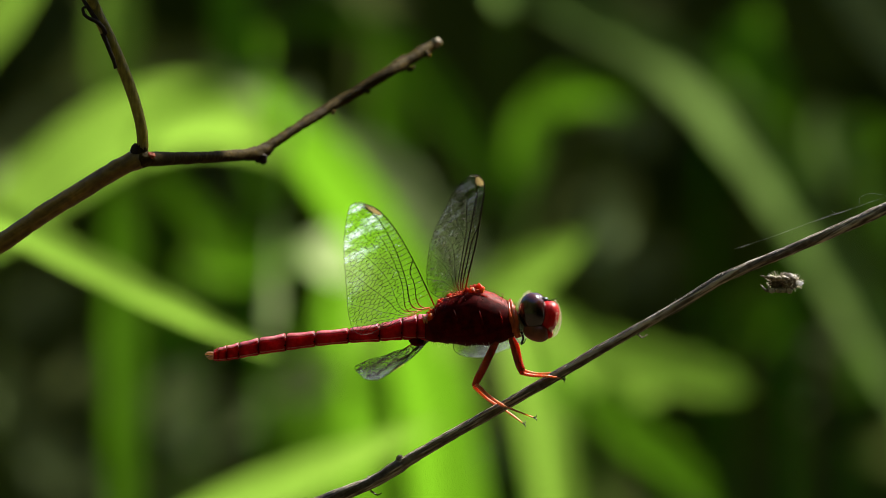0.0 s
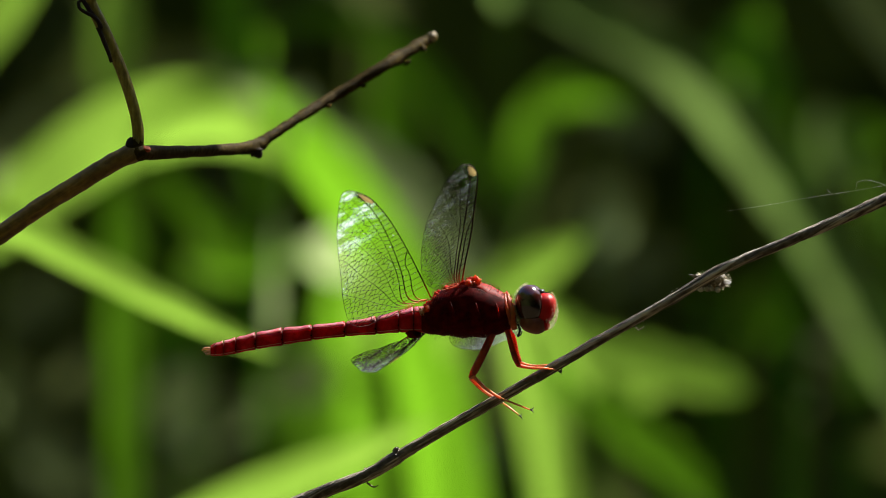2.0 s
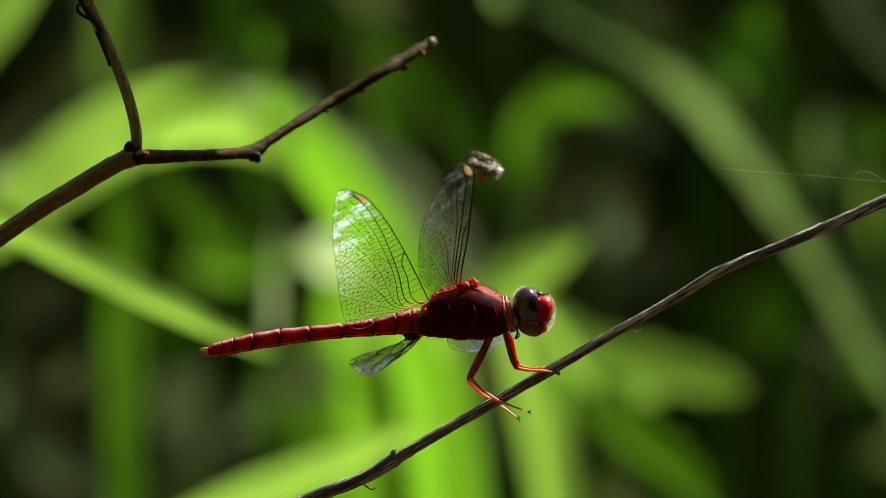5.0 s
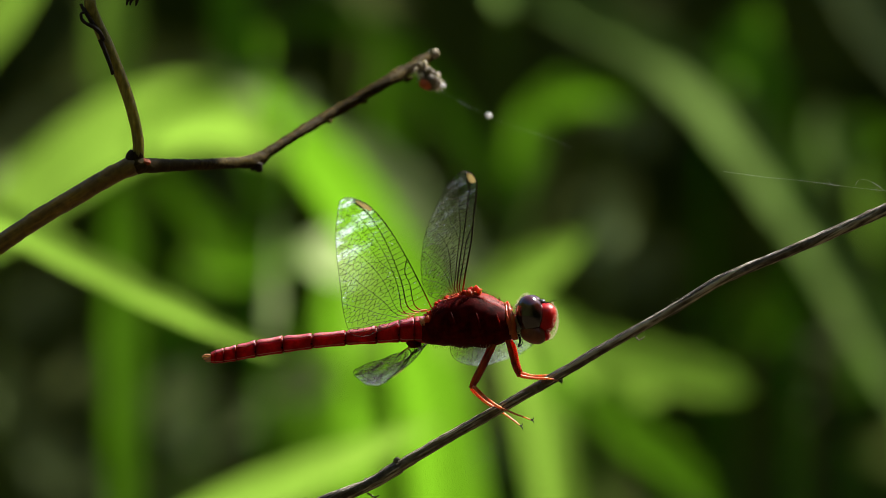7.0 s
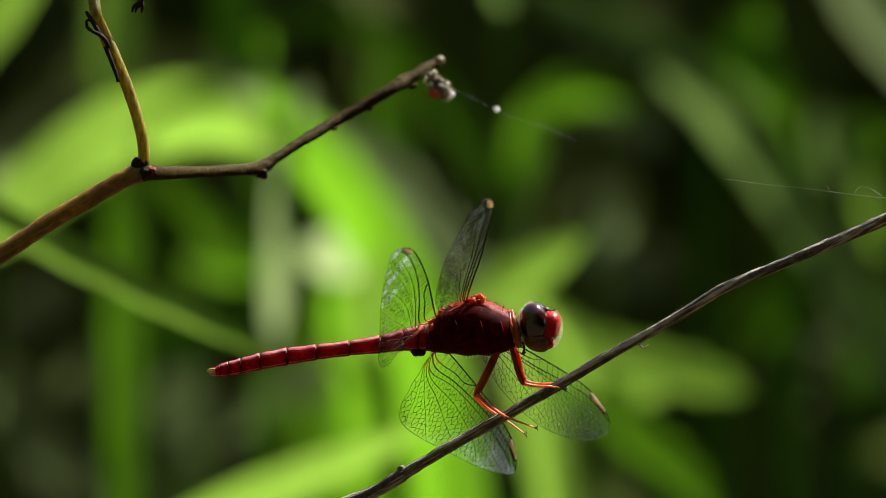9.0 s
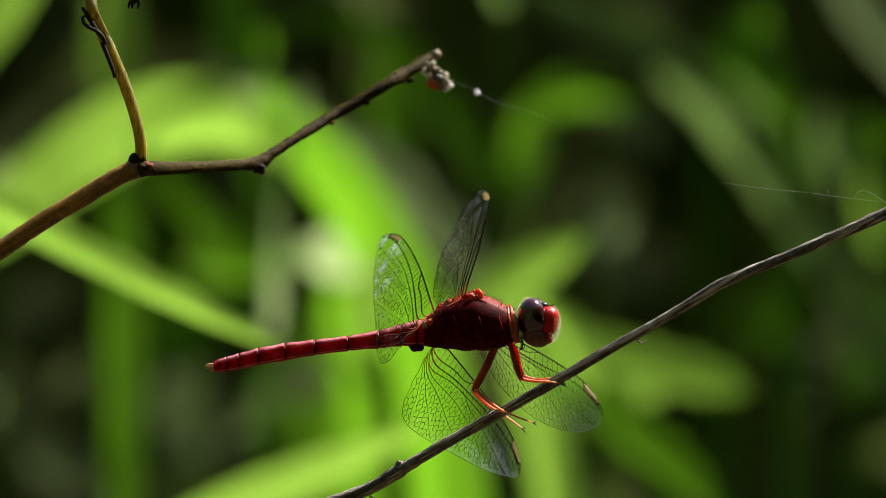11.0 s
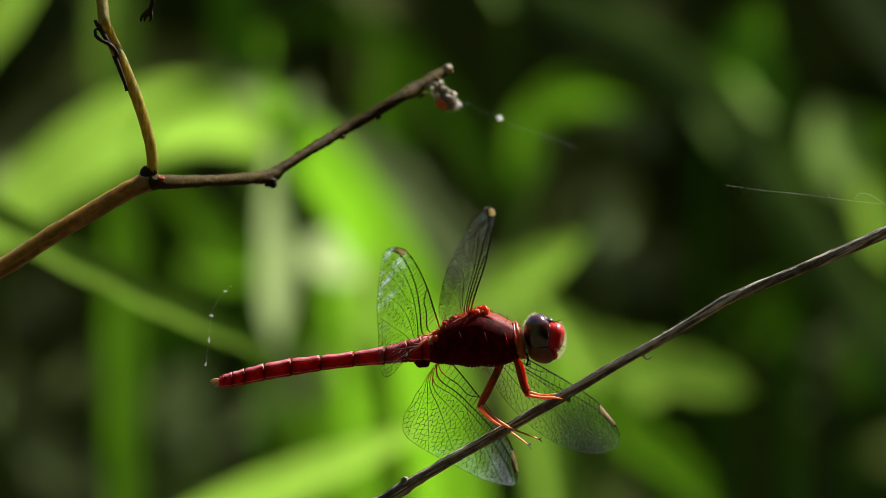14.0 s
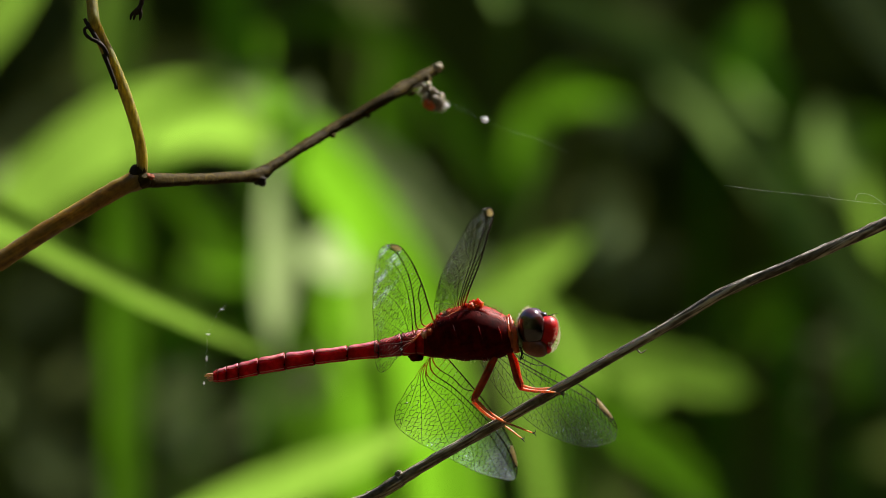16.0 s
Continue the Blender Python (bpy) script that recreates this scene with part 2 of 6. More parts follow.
M_DARK = bark("withered_black", [(0.0, (0.012, 0.009, 0.007)), (1.0, (0.04, 0.028, 0.02))], 0.7, (1, 1, 1), 0.1)
M_TIP = bark("broken_pith", [(0.0, (0.25, 0.2, 0.13)), (1.0, (0.6, 0.54, 0.42))], 0.8, (1, 1, 1), 0.1)
M_SOIL = bark("leaf_litter", [(0.0, (0.02, 0.014, 0.008)), (0.5, (0.05, 0.036, 0.02)), (1.0, (0.09, 0.07, 0.035))], 0.9, (0.02, 0.02, 0.02), 4)
M_SPIDER = chitin("grey_brown_spider", [(0, (0.022, 0.015, 0.010)), (1, (0.20, 0.165, 0.11))], 0.5, 0.2, (0.5, 0.45, 0.28), 3)
M_ORANGE = chitin("orange_spot", [(0, (0.45, 0.07, 0.015)), (1, (0.85, 0.20, 0.04))], 0.4, 0.3, (0.95, 0.25, 0.05), 3)
M_SILK = chitin("spider_silk", [(0, (0.75, 0.75, 0.72)), (1, (0.85, 0.85, 0.82))], 0.3, 0.5, (0.95, 0.95, 0.95))


# ---- mesh helpers; lengths in millimetres ----
def smooth_line(pts, steps):
    """Catmull-Rom through the points; each has any number of values."""
    p = [np.array(q, float) for q in pts]
    p = [2 * p[0] - p[1]] + p + [2 * p[-1] - p[-2]]
    out = []
    for i in range(1, len(p) - 2):
        a, b, c, d = p[i - 1:i + 3]
        for k in range(steps):
            t = k / steps
            out.append(0.5 * (2 * b + (c - a) * t + (2 * a - 5 * b + 4 * c - d) * t * t + (3 * b - a - 3 * c + d) * t ** 3))
    out.append(p[-2])
    return out


def tube(bm, pts, n=8, steps=4, rough=0.0, freq=1.0, flat=1.0):
    """A round stem through (x, y, z, radius); rough: uneven skin in millimetres."""
    line = smooth_line(pts, steps) if steps > 1 else [np.array(q, float) for q in pts]
    rings, side = [], None
    for i, q in enumerate(line):
        c, r = Vector(q[:3]), q[3]
        way = Vector(line[min(i + 1, len(line) - 1)][:3]) - Vector(line[max(i - 1, 0)][:3])
        way.normalize()
        if side is None:
            side = way.orthogonal().normalized()
        side = (side - way * side.dot(way)).normalized()
        up = way.cross(side)
        ring = []
        for k in range(n):
            a = 2 * math.pi * k / n
            o = side * math.cos(a) + up * math.sin(a) * flat
            w = r + (rough * noise.noise((c + o * 2) * freq) if rough else 0)
            ring.append(bm.verts.new((c + o * w) * MM))
        rings.append(ring)
    for a, b in zip(rings, rings[1:]):
        for k in range(n):
            bm.faces.new((a[k], a[(k + 1) % n], b[(k + 1) % n], b[k]))
    bm.faces.new(rings[0][::-1])
    bm.faces.new(rings[-1])
    return bm


def blob(bm, centre, size, turn=None, nu=20, nv=14, rough=0.0, freq=1.0, power=1.0):
    """A rounded lump with half-axes size."""
    m = turn if turn is not None else Matrix.Identity(3)
    c, rings = Vector(centre), []
    for i in range(nv + 1):
        t = math.pi * i / nv
        ring = []
        for k in range(nu if 0 < i < nv else 1):
            a = 2 * math.pi * k / nu
            d = Vector((math.sin(t) * math.cos(a), math.sin(t) * math.sin(a), math.cos(t)))
            q = Vector([math.copysign(abs(v) ** power, v) * s for v, s in zip(d, size)])
            if rough:
                q *= 1 + rough * noise.noise(d * freq + c)
            ring.append(bm.verts.new((c + m @ q) * MM))
        rings.append(ring)
    for a, b in zip(rings, rings[1:]):
        for k in range(nu):
            if len(a) == 1:
                bm.faces.new((a[0], b[k], b[(k + 1) % nu]))
            elif len(b) == 1:
                bm.faces.new((a[k], b[0], a[(k + 1) % nu]))
            else:
                bm.faces.new((a[k], b[k], b[(k + 1) % nu], a[(k + 1) % nu]))
    return bm


def part(name, bm, mat, parent=None, label="", origin=None, smooth=True, kind=""):
    """One mesh object; origin: the millimetre point that becomes its own origin."""
    if origin is not None:
        bmesh.ops.translate(bm, verts=bm.verts, vec=-Vector(origin) * MM)
    me = bpy.data.meshes.new(name)
    bm.normal_update()
    bm.to_mesh(me)
    bm.free()
    me.materials.append(mat)
    me.polygons.foreach_set("use_smooth", [smooth] * len(me.polygons))
    ob = new(name, me)
    ob.parent = parent
    if label:
        ob["label"] = label
    if kind:
        ob["kind"] = kind
    return ob


def thing(name, at, label, category, group="", kind=""):
    ob = new(name)
    ob.empty_display_size = 0.01
    ob.location = ORIGIN + Vector(at) * MM
    return tagged(ob, label, category, group, kind)


def hairs(bm, roots, length, radius, seed, spread=0.4):
    """Fine bristles: (root, way) pairs."""
    rnd = random.Random(seed)
    for root, way in roots:
        w = Vector(way).normalized() + Vector([rnd.uniform(-spread, spread) for _ in range(3)])
        w.normalize()
        l = length * rnd.uniform(0.6, 1.2)
        bend = Vector([rnd.uniform(-0.12, 0.12) for _ in range(3)]) * l
        a = Vector(root)
        tube(bm, [(*a, radius), (*(a + w * l * 0.5 + bend), radius * 0.75), (*(a + w * l), radius * 0.2)], n=3, steps=1)


# ---- ground and the dark thicket, its unseen sides added to block light ----
def ground():
    bm = bmesh.new()
    n, half = 60, 60.0
    grid = [[None] * (n + 1) for _ in range(n + 1)]
    for i in range(n + 1):
        for j in range(n + 1):
            u, v = 2 * i / n - 1, 2 * j / n - 1
            x, y = half * u ** 3, half * v ** 3
            z = 0.03 * noise.noise(Vector((x, y, 0)) * 1.3) * (1 if abs(x) + abs(y) < 20 else 0)
            grid[i][j] = bm.verts.new((x, y, z - 0.03))
    for i in range(n):
        for j in range(n):
            bm.faces.new((grid[i][j], grid[i + 1][j], grid[i + 1][j + 1], grid[i][j + 1]))
    ob = part("ground", bm, M_SOIL)
    tagged(ob, "dark soil with leaf litter under the grass", "ground", kind="structure")


ground()


def add_leaf(bm, root, way, side, length, width, droop, cells=4, fold=0.15):
    """A tapering sheet with a folded midrib; metres."""
    rows, p = [], Vector(root)
    w = Vector(way).normalized()
    for i in range(cells + 1):
        f = i / cells
        half = width * 0.5 * (math.sin(math.pi * min(1, 0.12 + 0.88 * f)) ** 0.7 if f < 1 else 0.02)
        up = side.cross(w).normalized()
        rows.append((bm.verts.new(p - side * half + up * half * fold), bm.verts.new(p), bm.verts.new(p + side * half + up * half * fold)))
        p = p + w * length / cells
        w = (w + Vector((0, 0, -droop / cells))).normalized()
    for a, b in zip(rows, rows[1:]):
        bm.faces.new((a[0], a[1], b[1], b[0]))
        bm.faces.new((a[1], a[2], b[2], b[1]))


def thicket_top(a):
    """Low towards the sun; tall, unseen beside and behind the lens to block sky."""
    return 2.15 + 3.0 * min(1.0, max(0.0, (abs(math.remainder(a, 2 * math.pi)) - 0.9) / 0.8))


def thicket():
    rnd = random.Random(5)
    bm = bmesh.new()
    for _ in range(14000):
        a = rnd.uniform(0, 2 * math.pi)
        r = rnd.uniform(3.1, 4.6)
        z = rnd.uniform(0.0, thicket_top(a)) * (1 - 0.12 * abs(r - 3.7))
        c = Vector((r * math.sin(a), r * math.cos(a), z))
        way = Vector((rnd.uniform(-1, 1), rnd.uniform(-1, 1), rnd.uniform(-0.6, 0.8)))
        side = way.cross(Vector((rnd.uniform(-1, 1), rnd.uniform(-1, 1), rnd.uniform(-1, 1)))).normalized()
        add_leaf(bm, c, way, side, rnd.uniform(0.10, 0.24), rnd.uniform(0.05, 0.11), 0.8, 3)
    ob = part("thicket_leaves", bm, M_SHADE)
    tagged(ob, "dense dark green thicket leaves in shade, unseen part added to block light", "shrub leaves", kind="stuff")
    bm = bmesh.new()
    n, rings = 96, []
    for r, z in ((4.0, -0.05), (3.95, 0.6), (4.0, 1.3), (4.15, 1.9), (4.4, 2.2), (4.9, 2.3), (5.6, 1.9), (6.2, -0.05)):
        ring = []
        for k in range(n):
            a = 2 * math.pi * k / n
            q = Vector((math.sin(a), math.cos(a), 0))
            w = r + 0.25 * noise.noise(Vector((q.x * 4, q.y * 4, z * 2)))
            z_ = z * thicket_top(a) / 2.3
            ring.append(bm.verts.new((q.x * w, q.y * w, z_ + 0.1 * noise.noise(q * 6 + Vector((0, 0, z))) if z > 0 else z)))
        rings.append(ring)
    for a, b in zip(rings, rings[1:]):
        for k in range(n):
            bm.faces.new((a[k], a[(k + 1) % n], b[(k + 1) % n], b[k]))
    ob = part("thicket_bank", bm, M_SHADE, smooth=True)
    tagged(ob, "dark inner mass of the thicket, unseen part added to block light", "shrubs", kind="stuff")


thicket()


# ---- grass behind the twig ----
def blade(mat, label, pts, fold=0.22):
    """A grass blade through (x, y, z, width, twist), the first four points its stalk; twist: degrees by which its face turns from the lens."""
    line = smooth_line(pts[3:], 8)
    bm, rows, rib = bmesh.new(), [], []
    for i, q in enumerate(line):
        way = (Vector(line[min(i + 1, len(line) - 1)][:3]) - Vector(line[max(i - 1, 0)][:3])).normalized()
        side = way.cross(Vector((0, 1, 0))).normalized()
        side = Matrix.Rotation(radians(q[4]), 3, way) @ side
        up = side.cross(way)
        c, h = Vector(q[:3]), max(q[3], 0.3) / 2
        row = [bm.verts.new((c + side * h * k + up * h * (fold * abs(k) + 0.03 * math.sin(k * 9 + i))) * MM) for k in (-1, -0.75, -0.5, -0.25, 0, 0.25, 0.5, 0.75, 1)]
        rows.append(row)
        rib.append((*(c + up * h * 0.02), max(0.05, 0.035 * h)))
    for a, b in zip(rows, rows[1:]):
        for k in range(8):
            bm.faces.new((a[k], a[k + 1], b[k + 1], b[k]))
    at = pts[0][:3]
    leafy = " leaf" in label
    ob = part("herb_leaf" if leafy else "grass_blade", bm, mat, origin=at)
    ob.location = ORIGIN + Vector(at) * MM
    part("midrib", tube(bmesh.new(), rib[::2], n=5, steps=1), mat, ob, "raised midrib", origin=at)
    part("stalk", tube(bmesh.new(), [(*q[:3], max(0.3, q[3] * 0.5) if i < 3 else 0.3) for i, q in enumerate(pts[:4])], n=5, steps=3), mat, ob, "thin stalk", origin=at)
    return tagged(ob, label, "leaf" if leafy else "grass", "blurred herb leaves" if leafy else "blurred grass blades")


def b4(p, w):
    return (*p, w)


def rooted(pts, drift=0.0):
    """The same blade on a thin stalk with its foot in the ground."""
    x, y, z, w, turn = pts[0]
    foot = -1000 * EYE_HEIGHT
    return [(x + drift, y, foot - 30, 0.8, turn), (x + drift * 0.6, y, foot * 0.5 + z * 0.5, 0.6, turn), (x, y, z - 25, 0.5, turn), (x, y, z - 8, w * 0.5, turn)] + pts


def turned(mat, label, depth, pts, drift=0.0):
    """A blade through (x, z, width, share): it turns its face so that this share of the full sun comes through."""
    steps = []
    for i, (x, z, w, share) in enumerate(pts):
        (ax, az), (bx, bz) = pts[max(i - 1, 0)][:2], pts[min(i + 1, len(pts) - 1)][:2]
        way = Vector((bx - ax, 0, bz - az)).normalized()
        side = way.cross(Vector((0, 1, 0))).normalized()
        steps.append([abs(abs((Matrix.Rotation(radians(a), 3, way) @ side).cross(way).dot(SUN_WAY)) - share) for a in range(-78, 79)])
    ways = []
    for start in range(-78, 79, 6):
        line, last, cost = [], start, 0
        for gaps in steps:
            last = min(range(max(-78, last - 25), min(78, last + 25) + 1), key=lambda a: round(gaps[a + 78], 2) * 1000 + abs(a - last) + 0.2 * abs(a))
            cost += gaps[last + 78] * 1000 + 0.4 * abs(last)
            line.append(last)
        ways.append((cost, line))
    rows = [(x, depth, z, w / math.cos(radians(a)), a) for (x, z, w, _), a in zip(pts, min(ways)[1])]
    return blade(mat, label, rooted(rows, drift), fold=0.05 if max(q[3] for q in pts) < 0.2 else 0.22)


LONG = "long arching green grass blade lit from behind"
NARROW = "narrow yellow-green grass blade lit from behind"
FADED = "pale faded grass blade"
DIM = "green grass blade in half shade"
HERB = "soft green herb leaf behind the grass"
DUSK = "dark olive leaf in deep shade"
# the grey of these leaves paints the sky's sheen; their surface has none
PALE = "grey-green leaf, its dull sheen put into the colour"
SWAYING = []                           # blade, a point and the line on which it twists, and (seconds, degrees)
turned(M_DRY, FADED, 1050, [(-72.7, 28.1, 2.7, 0.203), (-61.8, 37.6, 6.8, 0.2), (-48.2, 39.6, 8.1, 0.203), (-34.6, 34.9, 6.8, 0.202), (-25.1, 28.1, 2.7, 0.201), (-19.6, 23.3, 0.6, 0.205)])
SWAYING.append((turned(M_LIME, NARROW, 420, [(-88.8, 13.3, 4.7, 0.366), (-73.8, 5.3, 5.5, 0.364), (-59.6, -2.0, 5.5, 0.363), (-45.5, -9.3, 4.5, 0.362), (-32.4, -15.7, 2.2, 0.36), (-27.7, -18.0, 0.4, 0.36)]), (-45.5, 420, -9.3), (0.89, 0, -0.45), [(0, 0), (2, 1), (3.5, -2), (7, -2), (8, -5), (8.5, -32), (9, -17), (9.2, -17), (11.3, 2), (12.5, 1), (12.8, 1), (13.2, -14), (14, -17), (14.6, -19), (15, -28), (15.5, -37), (16, -10)]))
turned(M_BLADE, LONG, 1000, [(2.1, -71.6, 16.6, 0.571), (-0.5, -47.7, 17.2, 0.565), (-4.3, -26.4, 16.6, 0.545), (-10.9, -6.5, 15.3, 0.55), (-20.2, 9.4, 14.6, 0.59), (-29.8, 22.1, 12.6, 0.61), (-37.7, 32.7, 6.6, 0.608), (-43.0, 40.0, 0.7, 0.606)])
turned(M_LIME, LONG, 650, [(-58.4, -61.2, 8.8, 0.506), (-42.0, -50.8, 8.8, 0.505), (-28.9, -44.8, 7.9, 0.504), (-16.9, -40.2, 6.0, 0.504), (-7.0, -36.0, 2.7, 0.504), (0.7, -33.3, 0.4, 0.504)])
turned(M_BLADE, DIM, 1450, [(23.0, 14.8, 1.3, 0.075), (23.0, 23.0, 8.1, 0.135), (24.1, 31.1, 9.8, 0.18), (26.2, 38.5, 8.1, 0.18), (29.5, 45.0, 1.3, 0.15)])
turned(M_BLADE, DIM, 1400, [(23.3, 36.1, 1.3, 0.17), (28.9, 41.7, 9.6, 0.204), (36.9, 44.9, 10.4, 0.204), (45.7, 44.1, 8.0, 0.153), (53.6, 40.1, 1.3, 0.102)])
turned(M_LIME, NARROW, 900, [(2.0, -16.3, 5.4, 0.258), (10.8, -9.3, 9.1, 0.256), (19.7, -4.3, 9.6, 0.264), (27.3, 0.1, 5.4, 0.265), (32.3, 3.3, 0.5, 0.266)])
turned(M_LIME, LONG, 1000, [(30.0, -21.1, 5.3, 0.174), (40.7, -25.1, 10.0, 0.175), (53.9, -28.4, 10.6, 0.165), (64.6, -31.1, 7.9, 0.165), (72.5, -33.1, 0.6, 0.165)])
turned(M_LIME, NARROW, 900, [(20.3, -11.2, 1.3, 0.312), (25.4, -15.6, 6.3, 0.314), (29.8, -21.3, 8.2, 0.315), (32.3, -27.6, 6.3, 0.318), (34.2, -32.7, 0.7, 0.318)])
turned(M_BLADE, LONG, 1050, [(28.1, -28.5, 5.4, 0.134), (39.0, -37.3, 10.2, 0.131), (49.8, -46.8, 10.9, 0.134), (58.7, -55.0, 8.2, 0.135), (67.5, -65.2, 0.7, 0.131)])
SWAYING.append((turned(M_LIME, LONG, 1050, [(28.1, -73.4, 9.5, 0.399), (26.0, -53.0, 10.9, 0.4), (22.6, -33.9, 12.0, 0.4), (18.8, -17.6, 9.5, 0.403), (15.8, -5.3, 0.7, 0.4)]), (22.6, 1050, -33.9), (-0.20, 0, 0.98), [(0, -2), (4.2, -2), (6.5, 0), (9, 4), (11.3, 4), (12.5, 8), (13.2, 15), (16, 17)]))
turned(M_BLADE, DIM, 1150, [(-79.9, -77.0, 4.3, 0.131), (-80.3, -51.3, 8.6, 0.125), (-80.3, -22.7, 10.7, 0.128), (-80.9, -1.3, 10.0, 0.127), (-81.7, 11.6, 7.2, 0.127), (-82.7, 20.1, 0.7, 0.131)])
turned(M_BLADE, LONG, 1150, [(-47.0, 17.3, 5.7, 0.0376), (-49.7, 37.3, 10.7, 0.0356), (-52.0, 53.0, 11.4, 0.036), (-54.1, 71.6, 8.6, 0.0367), (-56.3, 85.9, 0.7, 0.036)])
turned(M_LIME, NARROW, 1150, [(-83.4, 25.9, 5.7, 0.0786), (-83.4, 44.4, 10.7, 0.0768), (-82.7, 60.1, 11.4, 0.0762), (-81.7, 74.4, 0.7, 0.078)])
SWAYING.append((turned(M_DRY, FADED, 1000, [(-39.1, -21.1, 1.4, 0.579), (-39.6, -14.5, 6.4, 0.59), (-39.6, 1.5, 8.2, 0.61), (-38.3, 20.1, 7.7, 0.661), (-34.4, 32.0, 5.3, 0.737), (-31.8, 38.7, 0.7, 0.746)]), (-38.3, 1000, 20.1), (0.17, 0, 0.99), [(0, -40), (4.2, -40), (6.5, -40), (8, -39), (9, -19), (11.3, -33), (12.5, 0), (16, 0)]))
turned(M_DRY, FADED, 1300, [(-150.5, 9.3, 9.2, 0.0432), (-122.9, 26.1, 12.2, 0.0421), (-100.0, 38.4, 12.2, 0.0379), (-74.0, 46.0, 10.7, 0.0382), (-55.7, 47.6, 4.5, 0.0432), (-48.0, 47.6, 0.8, 0.0381)])
turned(M_DRY, FADED, 1150, [(16.6, -22.7, 5.7, 0.133), (6.6, -4.1, 10.0, 0.133), (-6.3, 11.6, 11.4, 0.131), (-17.7, 23.0, 10.0, 0.134), (-27.7, 31.6, 0.8, 0.131)])
turned(M_BLADE, LONG, 1200, [(-19.6, -78.8, 8.7, 0.451), (-20.3, -52.5, 10.2, 0.452), (-22.2, -30.6, 11.0, 0.451), (-26.2, -14.5, 11.0, 0.45), (-29.1, -4.2, 0.8, 0.447)])
turned(M_BLADE, DIM, 1450, [(-13.7, 6.7, 8.1, 0.0562), (-14.5, 26.2, 13.0, 0.0561), (-15.3, 45.8, 12.2, 0.0647), (-16.9, 62.1, 0.8, 0.0577)])
turned(M_BLADE, DIM, 1500, [(-33.9, -89.6, 10.0, 0.159), (-35.2, -59.7, 13.3, 0.16), (-37.2, -34.8, 12.5, 0.162), (-39.2, -16.5, 0.8, 0.164)])
# three small pale blades added to draw the blurred discs of dull glints
turned(M_DRY, FADED, 1700, [(-81.2, -66.3, 2.7, 0.0671), (-80.1, -60.9, 8.1, 0.0652), (-79.2, -55.5, 8.1, 0.0709), (-78.3, -49.2, 0.9, 0.0657)])
turned(M_DRY, FADED, 1700, [(-129.0, -71.7, 2.7, 0.0689), (-129.2, -67.2, 8.1, 0.0675), (-129.7, -61.8, 8.1, 0.0667), (-130.1, -56.4, 0.9, 0.07)])
turned(M_DRY, FADED, 1700, [(9.3, -78.9, 2.7, 0.0408), (9.7, -73.5, 7.2, 0.0408), (10.1, -68.1, 7.2, 0.0468), (10.4, -62.7, 0.9, 0.0529)])
SWAYING.append((turned(M_BLADE, DIM, 1250, [(91.4, 31.6, 3.0, 0.15), (87.6, 42.0, 10.5, 0.0845), (81.7, 52.5, 12.0, 0.0582), (75.7, 61.5, 0.7, 0.0603)]), (81.7, 1250, 52.5), (-0.52, 0, 0.85), [(0, 2), (6.5, 7), (8, 1), (9, -1), (11.3, 0), (12.5, 0), (14, 12), (16, 12)]))
SWAYING.append((turned(M_DRY, FADED, 1300, [(130.9, 39.9, 6.1, 0.0369), (123.2, 53.7, 10.7, 0.0395), (114.1, 65.9, 12.3, 0.0393), (106.4, 78.1, 9.2, 0.042), (100.3, 88.8, 0.7, 0.0399)]), (114.1, 1300, 65.9), (-0.57, 0, 0.82), [(0, 0), (1.5, 8), (3.5, -2), (6.5, -4), (8, -5), (9, -13), (9.2, -13), (11.3, -7), (12, 0), (13.2, 16), (14, 0), (16, 0)]))
turned(M_LIME, NARROW, 1500, [(-70.5, -13.1, 2.5, 0.0782), (-69.7, -6.5, 9.2, 0.0837), (-68.5, -1.5, 9.1, 0.08), (-67.2, 3.5, 0.9, 0.0875)])
turned(M_BLADE, DIM, 1500, [(-50.5, -59.7, 3.3, 0.101), (-48.9, -46.4, 10.0, 0.1), (-47.2, -36.4, 10.0, 0.103), (-46.4, -28.1, 0.8, 0.104)])
turned(M_LIME, LONG, 1050, [(-124.5, -4.0, 9.5, 0.3), (-106.8, 7.6, 12.9, 0.36), (-91.8, 19.2, 15.7, 0.42), (-77.5, 28.1, 17.0, 0.5), (-63.2, 32.1, 17.0, 0.55), (-50.9, 31.5, 15.0, 0.5), (-41.4, 27.4, 10.9, 0.26), (-33.2, 20.6, 5.4, 0.12), (-27.8, 13.8, 0.7, 0.08)])
turned(M_DRY, FADED, 1200, [(-114.7, 20.6, 5.8, 0.015), (-101.5, 32.3, 8.8, 0.025), (-85.4, 40.4, 8.8, 0.045), (-67.9, 43.3, 8.0, 0.055), (-51.8, 40.4, 6.6, 0.045), (-38.6, 33.8, 1.5, 0.03)])
turned(M_LIME, LONG, 1100, [(-117.8, 46.2, 7.0, 0.3), (-110.8, 56.0, 8.4, 0.32), (-103.8, 65.7, 7.0, 0.3), (-96.9, 74.1, 0.7, 0.3)])
